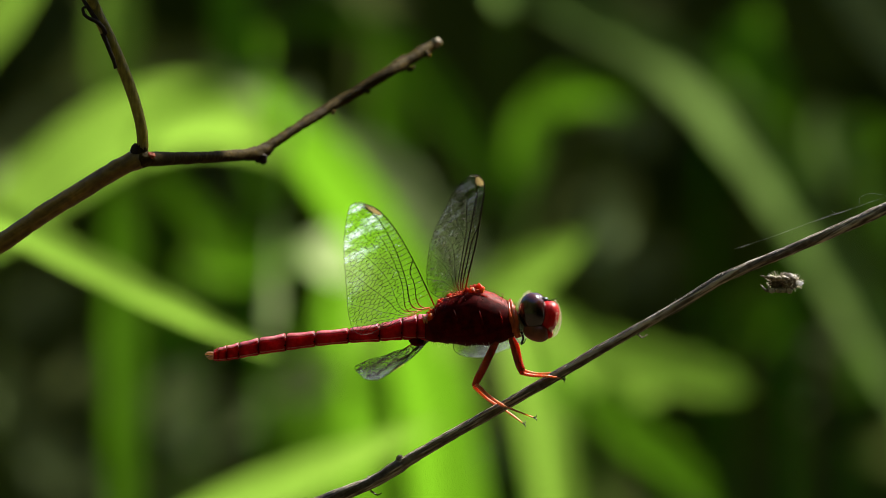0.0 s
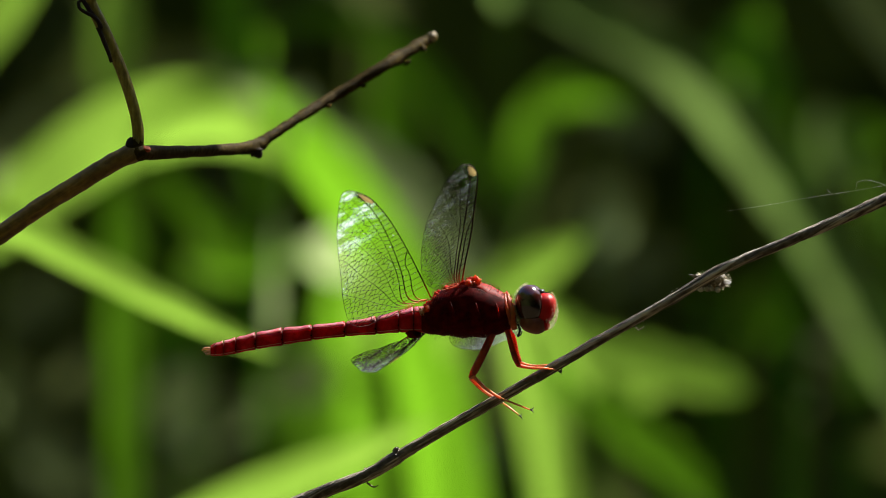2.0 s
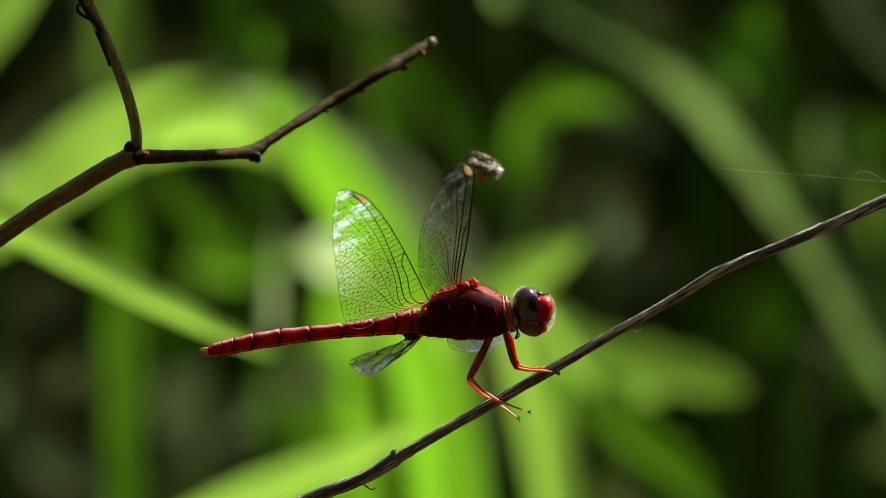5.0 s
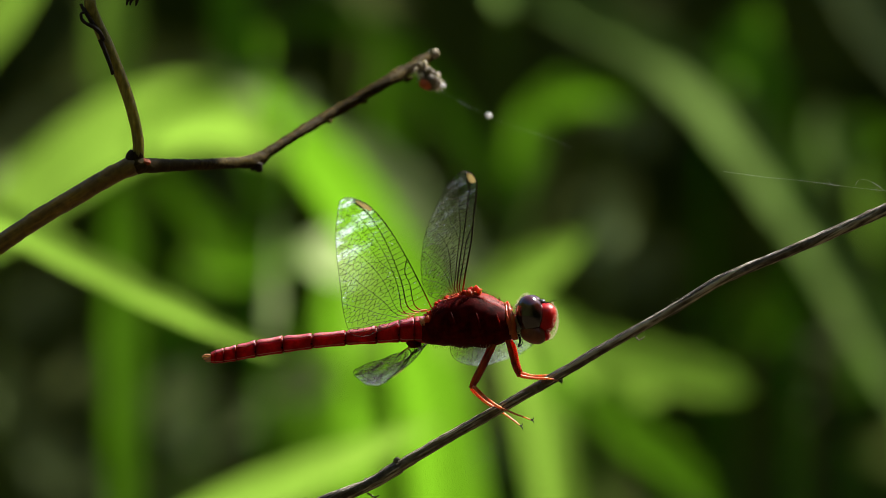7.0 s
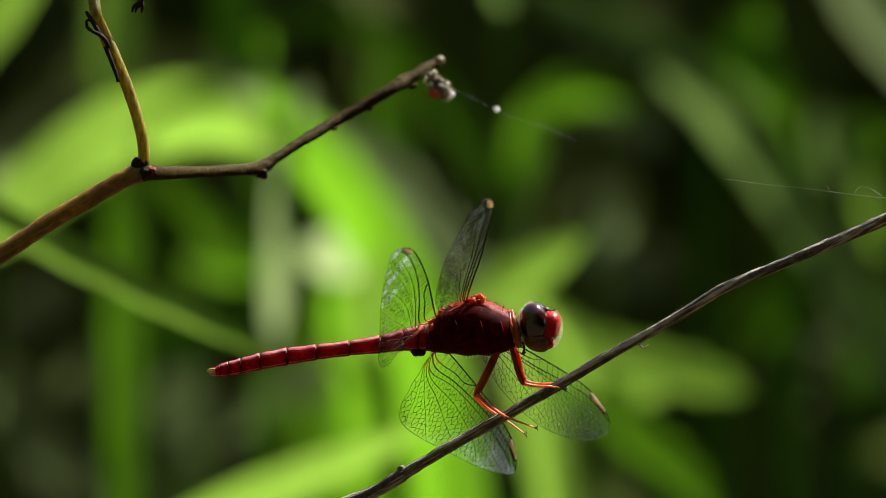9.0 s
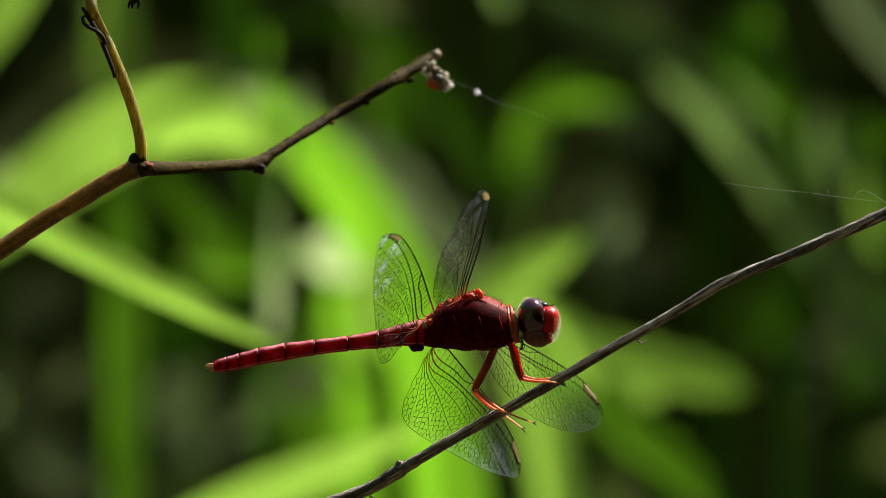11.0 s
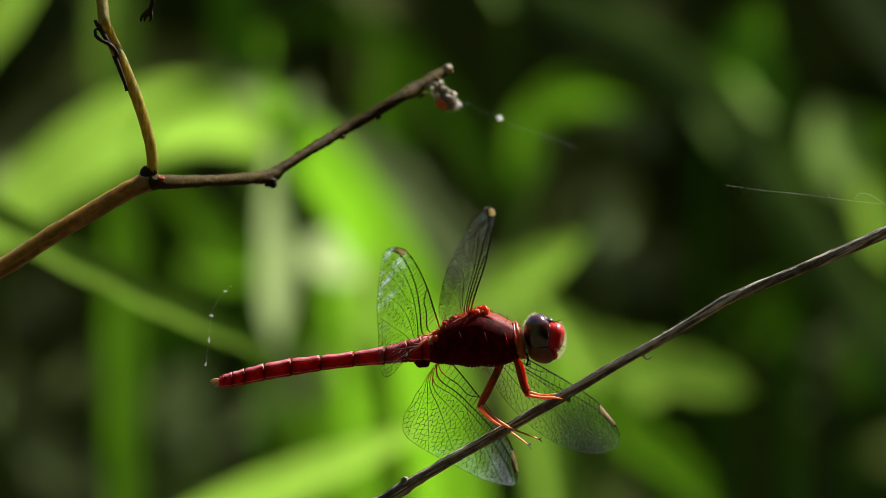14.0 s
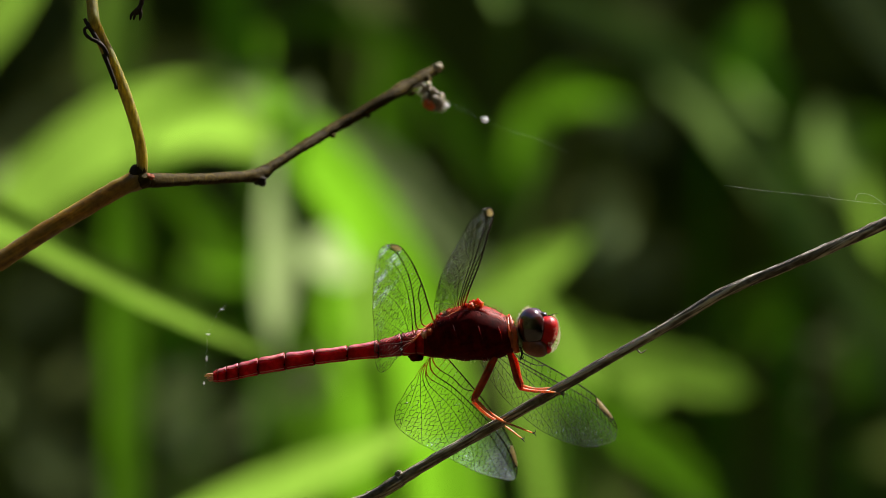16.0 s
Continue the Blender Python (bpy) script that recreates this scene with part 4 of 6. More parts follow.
def wing_mesh(outline, nodus, spot, seed):
    """Membrane, veins and wing spot of one wing, its root at the origin and its span along x."""
    length = max(p[0] for p in outline)
    loop = smooth_line(outline + outline[:1], 8)
    tip = max(range(len(loop)), key=lambda i: loop[i][0])
    lead, trail = loop[:tip + 1], loop[tip:]
    lx, ly = [p[0] for p in lead], [p[1] for p in lead]
    tx, ty = list(np.maximum.accumulate([p[0] for p in trail][::-1])), [p[1] for p in trail][::-1]
    top = lambda x: float(np.interp(x, lx, ly))
    bot = lambda x: float(np.interp(x, tx, ty))
    at = lambda x, f: (x, top(x) + (bot(x) - top(x)) * f)
    rnd = random.Random(seed)
    bm = bmesh.new()
    nx, ny, grid = 60, 24, []
    for i in range(nx + 1):
        x = length * (0.002 + 0.996 * (i / nx) ** 1.5)
        row = []
        for j in range(ny + 1):
            q = at(x, j / ny)
            row.append(bm.verts.new(Vector((q[0], q[1], wave(q[0], q[1], length))) * MM))
        grid.append(row)
    for i in range(nx):
        for j in range(ny):
            bm.faces.new((grid[i][j], grid[i + 1][j], grid[i + 1][j + 1], grid[i][j + 1]))
    veins = bmesh.new()

    def lift(q):
        return (q[0], q[1], wave(q[0], q[1], length))

    def vein(line, r0, r1, steps=1, n=4):
        k = len(line) - 1
        tube(veins, [(*lift(q), r0 + (r1 - r0) * i / k) for i, q in enumerate(line)], n=n, steps=steps)

    # the rim and the long veins, as shares of the chord from the leading edge
    vein([tuple(p) for p in lead[::2]], 0.10, 0.06)
    vein([tuple(p) for p in trail[::2]], 0.032, 0.03)
    nx_ = nodus / length
    long_veins = [
        ([(0.0, 0.25), (0.2, 0.12), (nx_ * 0.8, 0.10), (nx_, 0.0)], 0.09, 0.07),
        ([(0.0, 0.35), (0.2, 0.21), (nx_, 0.17), (0.7, 0.15), (0.86, 0.17), (0.985, 0.3)], 0.10, 0.06),
        ([(0.01, 0.45), (0.2, 0.27), (nx_, 0.24), (0.62, 0.27), (0.78, 0.33), (0.90, 0.42), (0.97, 0.6)], 0.085, 0.045),
        ([(nx_ * 0.85, 0.22), (nx_ + 0.06, 0.34), (0.66, 0.46), (0.80, 0.62), (0.90, 0.85), (0.92, 1.0)], 0.07, 0.04),
        ([(0.05, 0.42), (0.2, 0.38), (0.36, 0.40), (0.52, 0.52), (0.66, 0.72), (0.76, 1.0)], 0.075, 0.04),
        ([(0.02, 0.5), (0.16, 0.46), (0.28, 0.54), (0.42, 0.70), (0.55, 0.88), (0.60, 1.0)], 0.075, 0.04),
        ([(0.01, 0.6), (0.10, 0.55), (0.20, 0.66), (0.30, 0.84), (0.38, 1.0)], 0.06, 0.04),
        ([(0.01, 0.7), (0.07, 0.66), (0.13, 0.80), (0.20, 1.0)], 0.055, 0.035)]
    tracks = []
    for i, (pts, r0, r1) in enumerate(long_veins):
        line = [at(length * max(0.004, p[0]), min(1.0, max(0.0, p[1]))) for p in smooth_line(pts, 10)]
        vein(line, r0 * (0.85, 0.85, 0.7, 0.5, 0.6, 0.6, 0.6, 0.6)[i], r1 * (0.85, 0.85, 0.6, 0.65, 0.65, 0.65, 0.65, 0.65)[i])
        tracks.append([tuple(p) for p in smooth_line(pts, 10)])

    interp = lambda pts: (lambda x: float(np.interp(x, [p[0] for p in pts], [p[1] for p in pts])))
    sc, ra, rp, ir, ma, cu, an, ax = [interp(v) for v in tracks]

    # ladders of cross veins along the leading edge
    def rungs(x0, x1, f0, f1, step, slant=0.0):
        x = x0
        while x < x1:
            p, q = at(length * x, f0(x)), at(length * min(0.99, x + slant * step), f1(x))
            vein([p, q], 0.036, 0.036, n=3)
            x += step * rnd.uniform(0.88, 1.14)
    rungs(0.10, nx_, lambda x: 0.0, sc, 0.040)
    rungs(0.08, nx_, sc, ra, 0.040)
    rungs(nx_ + 0.03, 0.83, lambda x: 0.0, ra, 0.034)
    rungs(0.06, 0.95, ra, rp, 0.030, 0.5)

    # the net behind them: one seed a cell, row by row between the long veins
    seeds, owner = [], []
    step, col, x = 0.84 / length, 0, 0.02
    while x < 0.985:
        chord = abs(top(length * x) - bot(length * x))
        bounds = [(rp(x), 0)] + [(f(x), i + 1) for i, (f, line) in enumerate(zip((ir, ma, cu, an, ax), tracks[3:])) if line[0][0] < x < line[-1][0]] + [(1.0, 9)]
        bounds = sorted(v for v in bounds if v[0] >= rp(x))
        for (lo, who), (hi, _) in zip(bounds, bounds[1:]):
            gap = (hi - lo) * chord
            if gap < 0.18:
                continue
            rows = max(1, round(gap / 0.74))
            for k in range(rows):
                px = length * (x + step * (0.5 * ((k + col) % 2) + rnd.uniform(-0.13, 0.13)))
                f = lo + (hi - lo) * (k + 0.5 + rnd.uniform(-0.10, 0.10)) / rows
                seeds.append(Vector(at(min(px, 0.99 * length), f)))
                owner.append(who)
        for f, sign in ((rp(x), 1), (1.0, -1)):
            q = at(length * x, f)
            seeds.append(Vector((q[0], q[1] + sign * 0.30)))
            owner.append(-1)
        x += step * (1 if col % 2 else 0.98)
        col += 1
    pts, _, tris, ids, _, _ = geometry.delaunay_2d_cdt(seeds, [], [], 0, 1e-6)
    who = [owner[i[0]] if i else -1 for i in ids]

    def hub(tri):
        a, b, c = [pts[i] for i in tri]
        d = 2 * (a.x * (b.y - c.y) + b.x * (c.y - a.y) + c.x * (a.y - b.y))
        if abs(d) < 1e-9:
            return None
        u = (a.length_squared * (b.y - c.y) + b.length_squared * (c.y - a.y) + c.length_squared * (a.y - b.y)) / d
        v = (a.length_squared * (c.x - b.x) + b.length_squared * (a.x - c.x) + c.length_squared * (b.x - a.x)) / d
        u = min(max(u, 0.02), 0.995 * length)
        return Vector((u, min(max(v, bot(u)), top(u))))
    beside = {}
    for t in tris:
        for i in range(3):
            beside.setdefault(tuple(sorted((t[i], t[(i + 1) % 3]))), []).append(t)
    for (i, j), pair in beside.items():
        if len(pair) < 2 or who[i] != who[j] or who[i] < 0:
            continue
        p, q = hub(pair[0]), hub(pair[1])
        if p is None or q is None or not 0.04 < (p - q).length < 1.8:
            continue
        e = (q - p).normalized() * 0.05
        vein([tuple(p - e), tuple(q + e)], 0.031, 0.031, n=3)
    for f in (0.0, 0.175):
        vein([at(spot[0] + (spot[1] - spot[0]) * i / 8, f) for i in range(9)], 0.075, 0.075)
    for x in spot:
        vein([at(x, 0.0), at(x, 0.175)], 0.06, 0.06)
    mark = bmesh.new()
    rows = []
    for i in range(9):
        x = spot[0] + (spot[1] - spot[0]) * i / 8
        s = math.sin(math.pi * (0.12 + 0.76 * i / 8))
        row = []
        for f, h in ((0.012, 0.0), (0.04, 0.09), (0.145, 0.09), (0.165, 0.0)):
            q = at(x, min(f, 0.02 + 0.16 * s * f / 0.165))
            row.append([mark.verts.new(Vector((q[0], q[1], wave(*q, length) + g * (0.02 + h))) * MM) for g in (1, -1)])
        rows.append(row)
    for a, b in zip(rows, rows[1:]):
        for g in (0, 1):
            for k in range(3):
                mark.faces.new((a[k][g], a[k + 1][g], b[k + 1][g], b[k][g]))
    return bm, veins, mark


def dragonfly():
    at = (13.27, 0, -14.78)
    d = thing("dragonfly", at, "red dragonfly perched on the dry twig with wings spread", "dragonfly")
    O = Vector(at)

    # abdomen: ten ridged segments on a slim core
    line = [(378, 630, 8.5), (386, 628.5, 11), (401, 626, 12.4), (423, 621.5, 13.4), (458, 614, 14.2), (506, 606.5, 14.6), (558, 600.5, 12.8), (617, 595, 12.4), (672, 589.5, 14.8), (712, 583, 18.5), (738, 581, 22.5), (762, 580, 23.5)]
    line = [(0.066 * (x - 784), 0.0, 0.066 * (441 - y), 0.066 * r) for x, y, r in line]
    lean = radians(8)
    root = line[-1][:3]
    bm = tube(bmesh.new(), [(p[0], p[1], p[2], p[3] * 0.72) for p in line], n=12, steps=3)
    abdomen = part("abdomen", bm, M_ABDOMEN, d, "slender red abdomen", origin=root)
    abdomen.location = (Vector(root) - O) * MM
    outline = [(0, 1.06), (12, 1.02), (38, 0.98), (62, 1.0), (76, 1.08), (84, 1.0), (105, 0.93), (130, 0.90), (155, 0.93), (168, 1.0), (180, 0.93)]

    def ring(q, swell, scale):
        out = []
        for s in (1, -1):
            for a, r in (outline if s > 0 else outline[-2:0:-1]):
                g = radians(a) * s + lean
                r = r * q[3] * scale + (swell if a < 90 else swell * 0.6)
                out.append(Vector((q[0], q[1] + r * math.sin(g), q[2] + r * math.cos(g) * 0.99)))
        return out

    for a, b in zip(line, line[1:]):
        bm, rings = bmesh.new(), []
        last = b is line[-1]
        for f, swell, scale in ((0.0, -0.10, 0.93), (0.04, -0.02, 0.98), (0.14, 0.06, 1.0), (0.5, -0.02, 1.0), (0.86, 0.06, 1.02), (0.96, 0.08, 1.03), (1.0, 0.02, 1.0), (1.01, -0.08, 0.9)):
            q = [a[i] + (b[i] - a[i]) * f for i in range(4)]
            rings.append([bm.verts.new(v * MM) for v in ring(q, swell, scale)])
        n = len(rings[0])
        for u, v in zip(rings, rings[1:]):
            for k in range(n):
                bm.faces.new((u[k], u[(k + 1) % n], v[(k + 1) % n], v[k]))
        bm.faces.new(rings[0][::-1])
        bm.faces.new(rings[-1])
        part("segment", bm, M_ABDOMEN, abdomen, origin=root)
        bm = bmesh.new()
        loops = []
        for f, scale in ((0.982, 1.0), (0.988, 1.03), (1.0, 1.03), (1.004, 0.96)):
            q = [a[i] + (b[i] - a[i]) * f for i in range(4)]
            loops.append([bm.verts.new(v * MM) for v in ring(q, 0.01, scale)])
        for u, v in zip(loops, loops[1:]):
            for k in range(n):
                bm.faces.new((u[k], u[(k + 1) % n], v[(k + 1) % n], v[k]))
        part("joint_rim", bm, M_RIM, abdomen, "dark rim of the segment", origin=root)

        def skin(f, angle, off):
            """A point on the segment's skin: share of its length, degrees from the back, height over the skin."""
            q = [a[i] + (b[i] - a[i]) * f for i in range(4)]
            g = radians(angle) + lean
            swell = float(np.interp(f, (0, 0.04, 0.14, 0.5, 0.86, 0.96, 1), (-0.10, -0.02, 0.06, -0.02, 0.06, 0.08, 0.02)))
            r = float(np.interp(abs(angle), [v[0] for v in outline], [v[1] for v in outline])) * q[3] + swell * (1 if abs(angle) < 90 else 0.6) + off
            return Vector((q[0], q[1] + r * math.sin(g), q[2] + r * math.cos(g) * 0.99))

        def plate(name, mat, grid, label):
            bm = bmesh.new()
            vs = [[bm.verts.new(skin(*p) * MM) for p in row] for row in grid]
            for u, v in zip(vs, vs[1:]):
                for k in range(len(u) - 1):
                    bm.faces.new((u[k], u[k + 1], v[k + 1], v[k]))
            part(name, bm, mat, abdomen, label, origin=root)
        if a is not line[0]:
            fs = (0.03, 0.07, 0.2, 0.4, 0.6, 0.8, 0.93, 0.97)
            plate("back_plate", M_DORSAL, [[(f, t, -0.04 if abs(t) > 52 or f in (0.03, 0.97) else 0.05) for t in (-54, -49, -42, -30, -12, 12, 30, 42, 49, 54)] for f in fs], "back plate, the sun's rosy sheen put into its colour")
            for s in (1, -1):
                grid = [[(f0 + (f1 - f0) * k / 4, s * t, 0.03 if 0 < k < 4 and 60 < t < 150 else -0.03) for k in range(5)] for t, f0, f1 in ((56, 0.66, 1.0), (66, 0.80, 1.0), (90, 0.90, 1.0), (120, 0.93, 1.0), (152, 0.95, 1.0))]
                plate("side_mark", M_RIM, grid, "black wedge at the segment's joint")
        for side in (53, -53, 0, 150, -150):
            pts = [(*skin(f, side + 3 * math.cos(f * 6.28) * (side != 0), 0.0), 0.06 if side else 0.05) for f in (0.05, 0.2, 0.5, 0.8, 0.95)]
            part("keel", tube(bmesh.new(), pts, n=5, steps=3), M_KEEL, abdomen, "raised pale keel", origin=root)
    for dz, dy, l in ((5, -0.4, 16), (3, 0.6, 17), (-5, 0.1, 11), (-1, -0.5, 14)):
        bm = bmesh.new()
        tube(bm, [b4((-26, 0, -12.34), 0.22), (0.066 * (379 - l * 0.5 - 784), dy, 0.066 * (441 - 630 + dz * 1.1), 0.14), (0.066 * (379 - l - 784), dy * 1.4, 0.066 * (441 - 631 + dz * 0.75), 0.04)], n=8, steps=4)
        part("tail_appendage", bm, M_PALE, abdomen, "straw-coloured tail appendage", origin=root)
    bm = blob(bmesh.new(), (-3.04, 0, -10.76), (0.9, 0.9, 0.55), nu=14, nv=8, rough=0.3, freq=2)
    part("genital_lobe", bm, M_SHADED_THORAX, abdomen, "dark bulge under the abdomen's base", origin=root)

    # thorax
    prof = [(752, 562, 600), (764, 552, 605), (778, 534, 607), (797, 523, 608), (817, 516, 611), (842, 511, 611), (870, 519, 611), (899, 535, 602), (912, 549, 594), (920, 566, 586)]
    depth = [2.2, 2.8, 3.3, 3.7, 3.9, 3.9, 3.6, 2.8, 1.9, 1.0]
    bm, rings = bmesh.new(), []
    rows = smooth_line([(x, a, b, g) for (x, a, b), g in zip(prof, depth)], 4)
    for x, a, b, g in rows:
        c, h = (a + b) / 2, (b - a) / 2
        r = []
        for k in range(28):
            t = 2 * math.pi * k / 28
            s, w = math.sin(t), math.cos(t)
            yy = g * math.copysign(abs(s) ** 0.85, s)
            zz = h * math.copysign(abs(w) ** 0.9, w)
            q = Vector((0.066 * (x - 784), yy + 0.25 * w, 0.066 * (441 - c + zz)))
            n_ = noise.noise(q * 0.9) * 0.10 + noise.noise(q * 2.2) * 0.05
            q += Vector((0, s, w)) * n_
            r.append(bm.verts.new(q * MM))
        rings.append(r)
    for u, v in zip(rings, rings[1:]):
        for k in range(28):
            bm.faces.new((u[k], u[(k + 1) % 28], v[(k + 1) % 28], v[k]))
    bm.faces.new(rings[0][::-1])
    bm.faces.new(rings[-1])
    thorax = part("thorax", bm, M_SHADED_THORAX, d, "hairy maroon thorax, shade of its sides put into the colour", origin=at)
    # a red sheet laid where sun strikes the thorax, its light in the colour
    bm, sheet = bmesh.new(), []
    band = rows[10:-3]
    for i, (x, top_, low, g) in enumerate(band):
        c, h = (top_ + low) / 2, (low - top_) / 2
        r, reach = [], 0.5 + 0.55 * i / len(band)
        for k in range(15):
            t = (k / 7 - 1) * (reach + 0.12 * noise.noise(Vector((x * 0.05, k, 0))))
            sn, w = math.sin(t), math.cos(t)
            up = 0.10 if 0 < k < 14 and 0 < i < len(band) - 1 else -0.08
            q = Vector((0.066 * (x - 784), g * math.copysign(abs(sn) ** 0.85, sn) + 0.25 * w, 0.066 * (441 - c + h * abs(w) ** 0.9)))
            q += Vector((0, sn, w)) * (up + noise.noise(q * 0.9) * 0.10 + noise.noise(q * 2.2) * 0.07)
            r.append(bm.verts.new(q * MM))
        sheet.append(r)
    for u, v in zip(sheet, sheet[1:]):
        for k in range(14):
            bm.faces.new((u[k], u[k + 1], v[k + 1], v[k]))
    part("shoulder_plate", bm, M_LIT_SCARLET, thorax, "sunlit top of the thorax, painted scarlet", origin=at)
    # sutures of the side as low raised ridges
    for pts in (((1.05, -2.1, -6.4), (1.45, -3.95, -7.82), (2.24, -3, -10.46)), ((3.82, -2.3, -6.2), (4.34, -4, -7.82), (5.13, -2.9, -10.59)), ((6.32, -2.0, -6.6), (6.71, -3.3, -7.96), (7.24, -2.3, -10.07))):
        bm = tube(bmesh.new(), [(*p, 0.16) for p in pts], n=6, steps=5, rough=0.05, freq=3)
        part("side_ridge", bm, M_SHADED_THORAX, thorax, origin=at)
    bm = bmesh.new()
    rnd = random.Random(9)
    roots = []
    for _ in range(900):
        x, a, b, g = rnd.choice(rows[2:-3])
        t = rnd.uniform(-0.95, 0.95)
        c, h = (a + b) / 2, (b - a) / 2
        w, s = math.cos(t), math.sin(t)
        roots.append((Vector((0.066 * (x + rnd.uniform(-5, 5) - 784), g * s, 0.066 * (441 - c + h * w))), (0.25, s, w + 0.3)))
    hairs(bm, roots, 0.7, 0.014, 11, 0.6)
    part("hair", bm, M_HAIR, thorax, "fine reddish hair", origin=at, kind="stuff")
    bm = bmesh.new()
    roots = [(Vector((0.4, 0, -10.89)) + Vector((rnd.uniform(-1.8, 6), rnd.uniform(-2.5, 0.5), rnd.uniform(-0.3, 0.2))), (0, -0.3, -1)) for _ in range(70)]
    hairs(bm, roots, 0.55, 0.018, 12)
    part("belly_hair", bm, M_PALE_HAIR, thorax, "pale hair under the thorax", origin=at, kind="stuff")
    for c, s, mat in (((-1.05, -1.4, -7.58), (0.75, 0.7, 0.6), M_LIT_SCARLET), ((-0.26, -1.3, -6.85), (0.8, 0.8, 0.55), M_LIT_SCARLET), ((0.79, -1, -6.2), (0.9, 0.8, 0.5), M_LIT_SCARLET), ((1.85, -1.2, -5.6), (0.7, 0.8, 0.5), M_LIT_SCARLET),
                      ((2.97, -1.4, -5.14), (0.75, 0.75, 0.55), M_LIT_SCARLET), ((4.02, -1, -4.81), (0.9, 0.9, 0.45), M_LIT_SCARLET), ((-1.78, -1.3, -8.57), (0.5, 0.7, 0.8), M_PALE)):
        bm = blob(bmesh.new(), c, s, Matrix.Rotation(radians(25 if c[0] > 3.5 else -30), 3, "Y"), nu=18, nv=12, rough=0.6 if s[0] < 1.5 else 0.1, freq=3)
        part("wing_hinge_plate", bm, mat, thorax, "scarlet hinge plate" if mat is M_LIT_SCARLET else "pale membrane beside the abdomen", origin=at)
    for k in range(46):
        f = k / 45
        c = Vector((-1.7 + 6.0 * f, -1.5 + rnd.uniform(-0.6, 0.5), -8.5 + 3.75 * f ** 0.8 + rnd.uniform(-0.35, 0.2)))
        s = rnd.uniform(0.2, 0.46)
        bm = blob(bmesh.new(), c, (s * 1.4, s, s), Matrix.Rotation(rnd.uniform(0, 3), 3, "Y"), nu=10, nv=7, rough=0.9, freq=3)
        part("hinge_knob", bm, M_HINGE, thorax, "orange-red knob of a wing joint", origin=at)
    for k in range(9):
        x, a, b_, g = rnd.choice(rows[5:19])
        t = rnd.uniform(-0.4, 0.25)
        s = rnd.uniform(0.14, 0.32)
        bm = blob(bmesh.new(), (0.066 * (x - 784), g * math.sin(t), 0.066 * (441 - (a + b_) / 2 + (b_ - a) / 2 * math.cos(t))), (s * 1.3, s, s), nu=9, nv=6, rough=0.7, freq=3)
        part("shoulder_knob", bm, M_LIT_SCARLET, thorax, origin=at)
    bm = tube(bmesh.new(), [b4((7.72, -0.7, -6.07), 0.3), b4((8.1, -1.6, -7.05), 0.38), b4((8.37, -2, -8.23), 0.42), b4((8.43, -1.9, -9.29), 0.38), b4((8.77, -1.4, -10.22), 0.30)], n=12, steps=6, rough=0.22, freq=2.2)
    tube(bm, [b4((7.65, -0.9, -6.13), 0.2), b4((7.7, -2.2, -7.31), 0.24), b4((8.03, -2.4, -8.62), 0.26), b4((8.17, -2, -9.68), 0.15)], n=8, steps=5, rough=0.12, freq=2.5)
    part("collar", bm, M_COLLAR, thorax, "orange collar behind the head", origin=at)
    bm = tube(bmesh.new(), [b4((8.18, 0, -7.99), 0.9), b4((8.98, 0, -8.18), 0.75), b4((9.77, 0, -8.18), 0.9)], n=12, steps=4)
    part("neck", bm, M_LIT_SCARLET, thorax, origin=at)

    # head
    bm = blob(bmesh.new(), (10.82, 0, -8.12), (1.7, 2.2, 2.5), nu=24, nv=16)
    head = part("head", bm, M_JAW, d, "head with large eyes", origin=at)
    for dy, dx in ((-1.25, 0), (1.55, 5)):
        bm = blob(bmesh.new(), (0.066 * (943 + dx - 784), dy, 0.066 * (441 - 552)), (1.66, 1.75, 2.25), Matrix.Rotation(radians(-6), 3, "Y"), nu=36, nv=24)
        part("compound_eye", bm, M_EYE, head, "glossy maroon and grey compound eye", origin=at)
    bm = blob(bmesh.new(), (12.21, -0.3, -7.85), (1.32, 1.85, 1.85), Matrix.Rotation(radians(12), 3, "Y"), nu=28, nv=18, power=0.82)
    part("face", bm, M_FACE, head, "bright red face", origin=at)
    bm = blob(bmesh.new(), (11.88, -0.2, -6), (0.5, 0.7, 0.42), nu=14, nv=10, rough=0.2)
    part("brow_bump", bm, M_BLACK, head, "small dark bump with simple eyes", origin=at)
    bm = blob(bmesh.new(), (10.88, -0.7, -9.63), (1.6, 1.85, 1.15), Matrix.Rotation(radians(20), 3, "Y"), nu=24, nv=14, power=0.9)
    part("lower_lip", bm, M_JAW, head, "brown lower lip", origin=at)
    bm = blob(bmesh.new(), (12.07, -0.4, -9.7), (0.85, 1.4, 0.75), Matrix.Rotation(radians(40), 3, "Y"), nu=20, nv=12)
    part("upper_lip", bm, M_FACE, head, "red upper lip", origin=at)
    for dy in (-0.9, 0.5):
        bm = tube(bmesh.new(), [(0.066 * (967 - 784), dy, 0.066 * (441 - 534), 0.07), (0.066 * (979 - 784), dy - 0.3, 0.066 * (441 - 530), 0.04), (0.066 * (991 - 784), dy - 0.6, 0.066 * (441 - 527), 0.015)], n=5, steps=3)
        part("antenna", bm, M_BLACK, head, origin=at)
    bm = bmesh.new()
    roots = []
    for _ in range(620):
        t, f = rnd.uniform(-1.2, 1.9), rnd.uniform(-1.1, 0.9)
        w = Vector((math.cos(t) * math.cos(f), math.sin(f), math.sin(-t) * math.cos(f)))
        roots.append((Vector((12.54, -0.3, -8.05)) + Vector((w.x * 1.15, w.y * 1.7, w.z * 2.2)), w))
    hairs(bm, roots, 0.24, 0.020, 14)
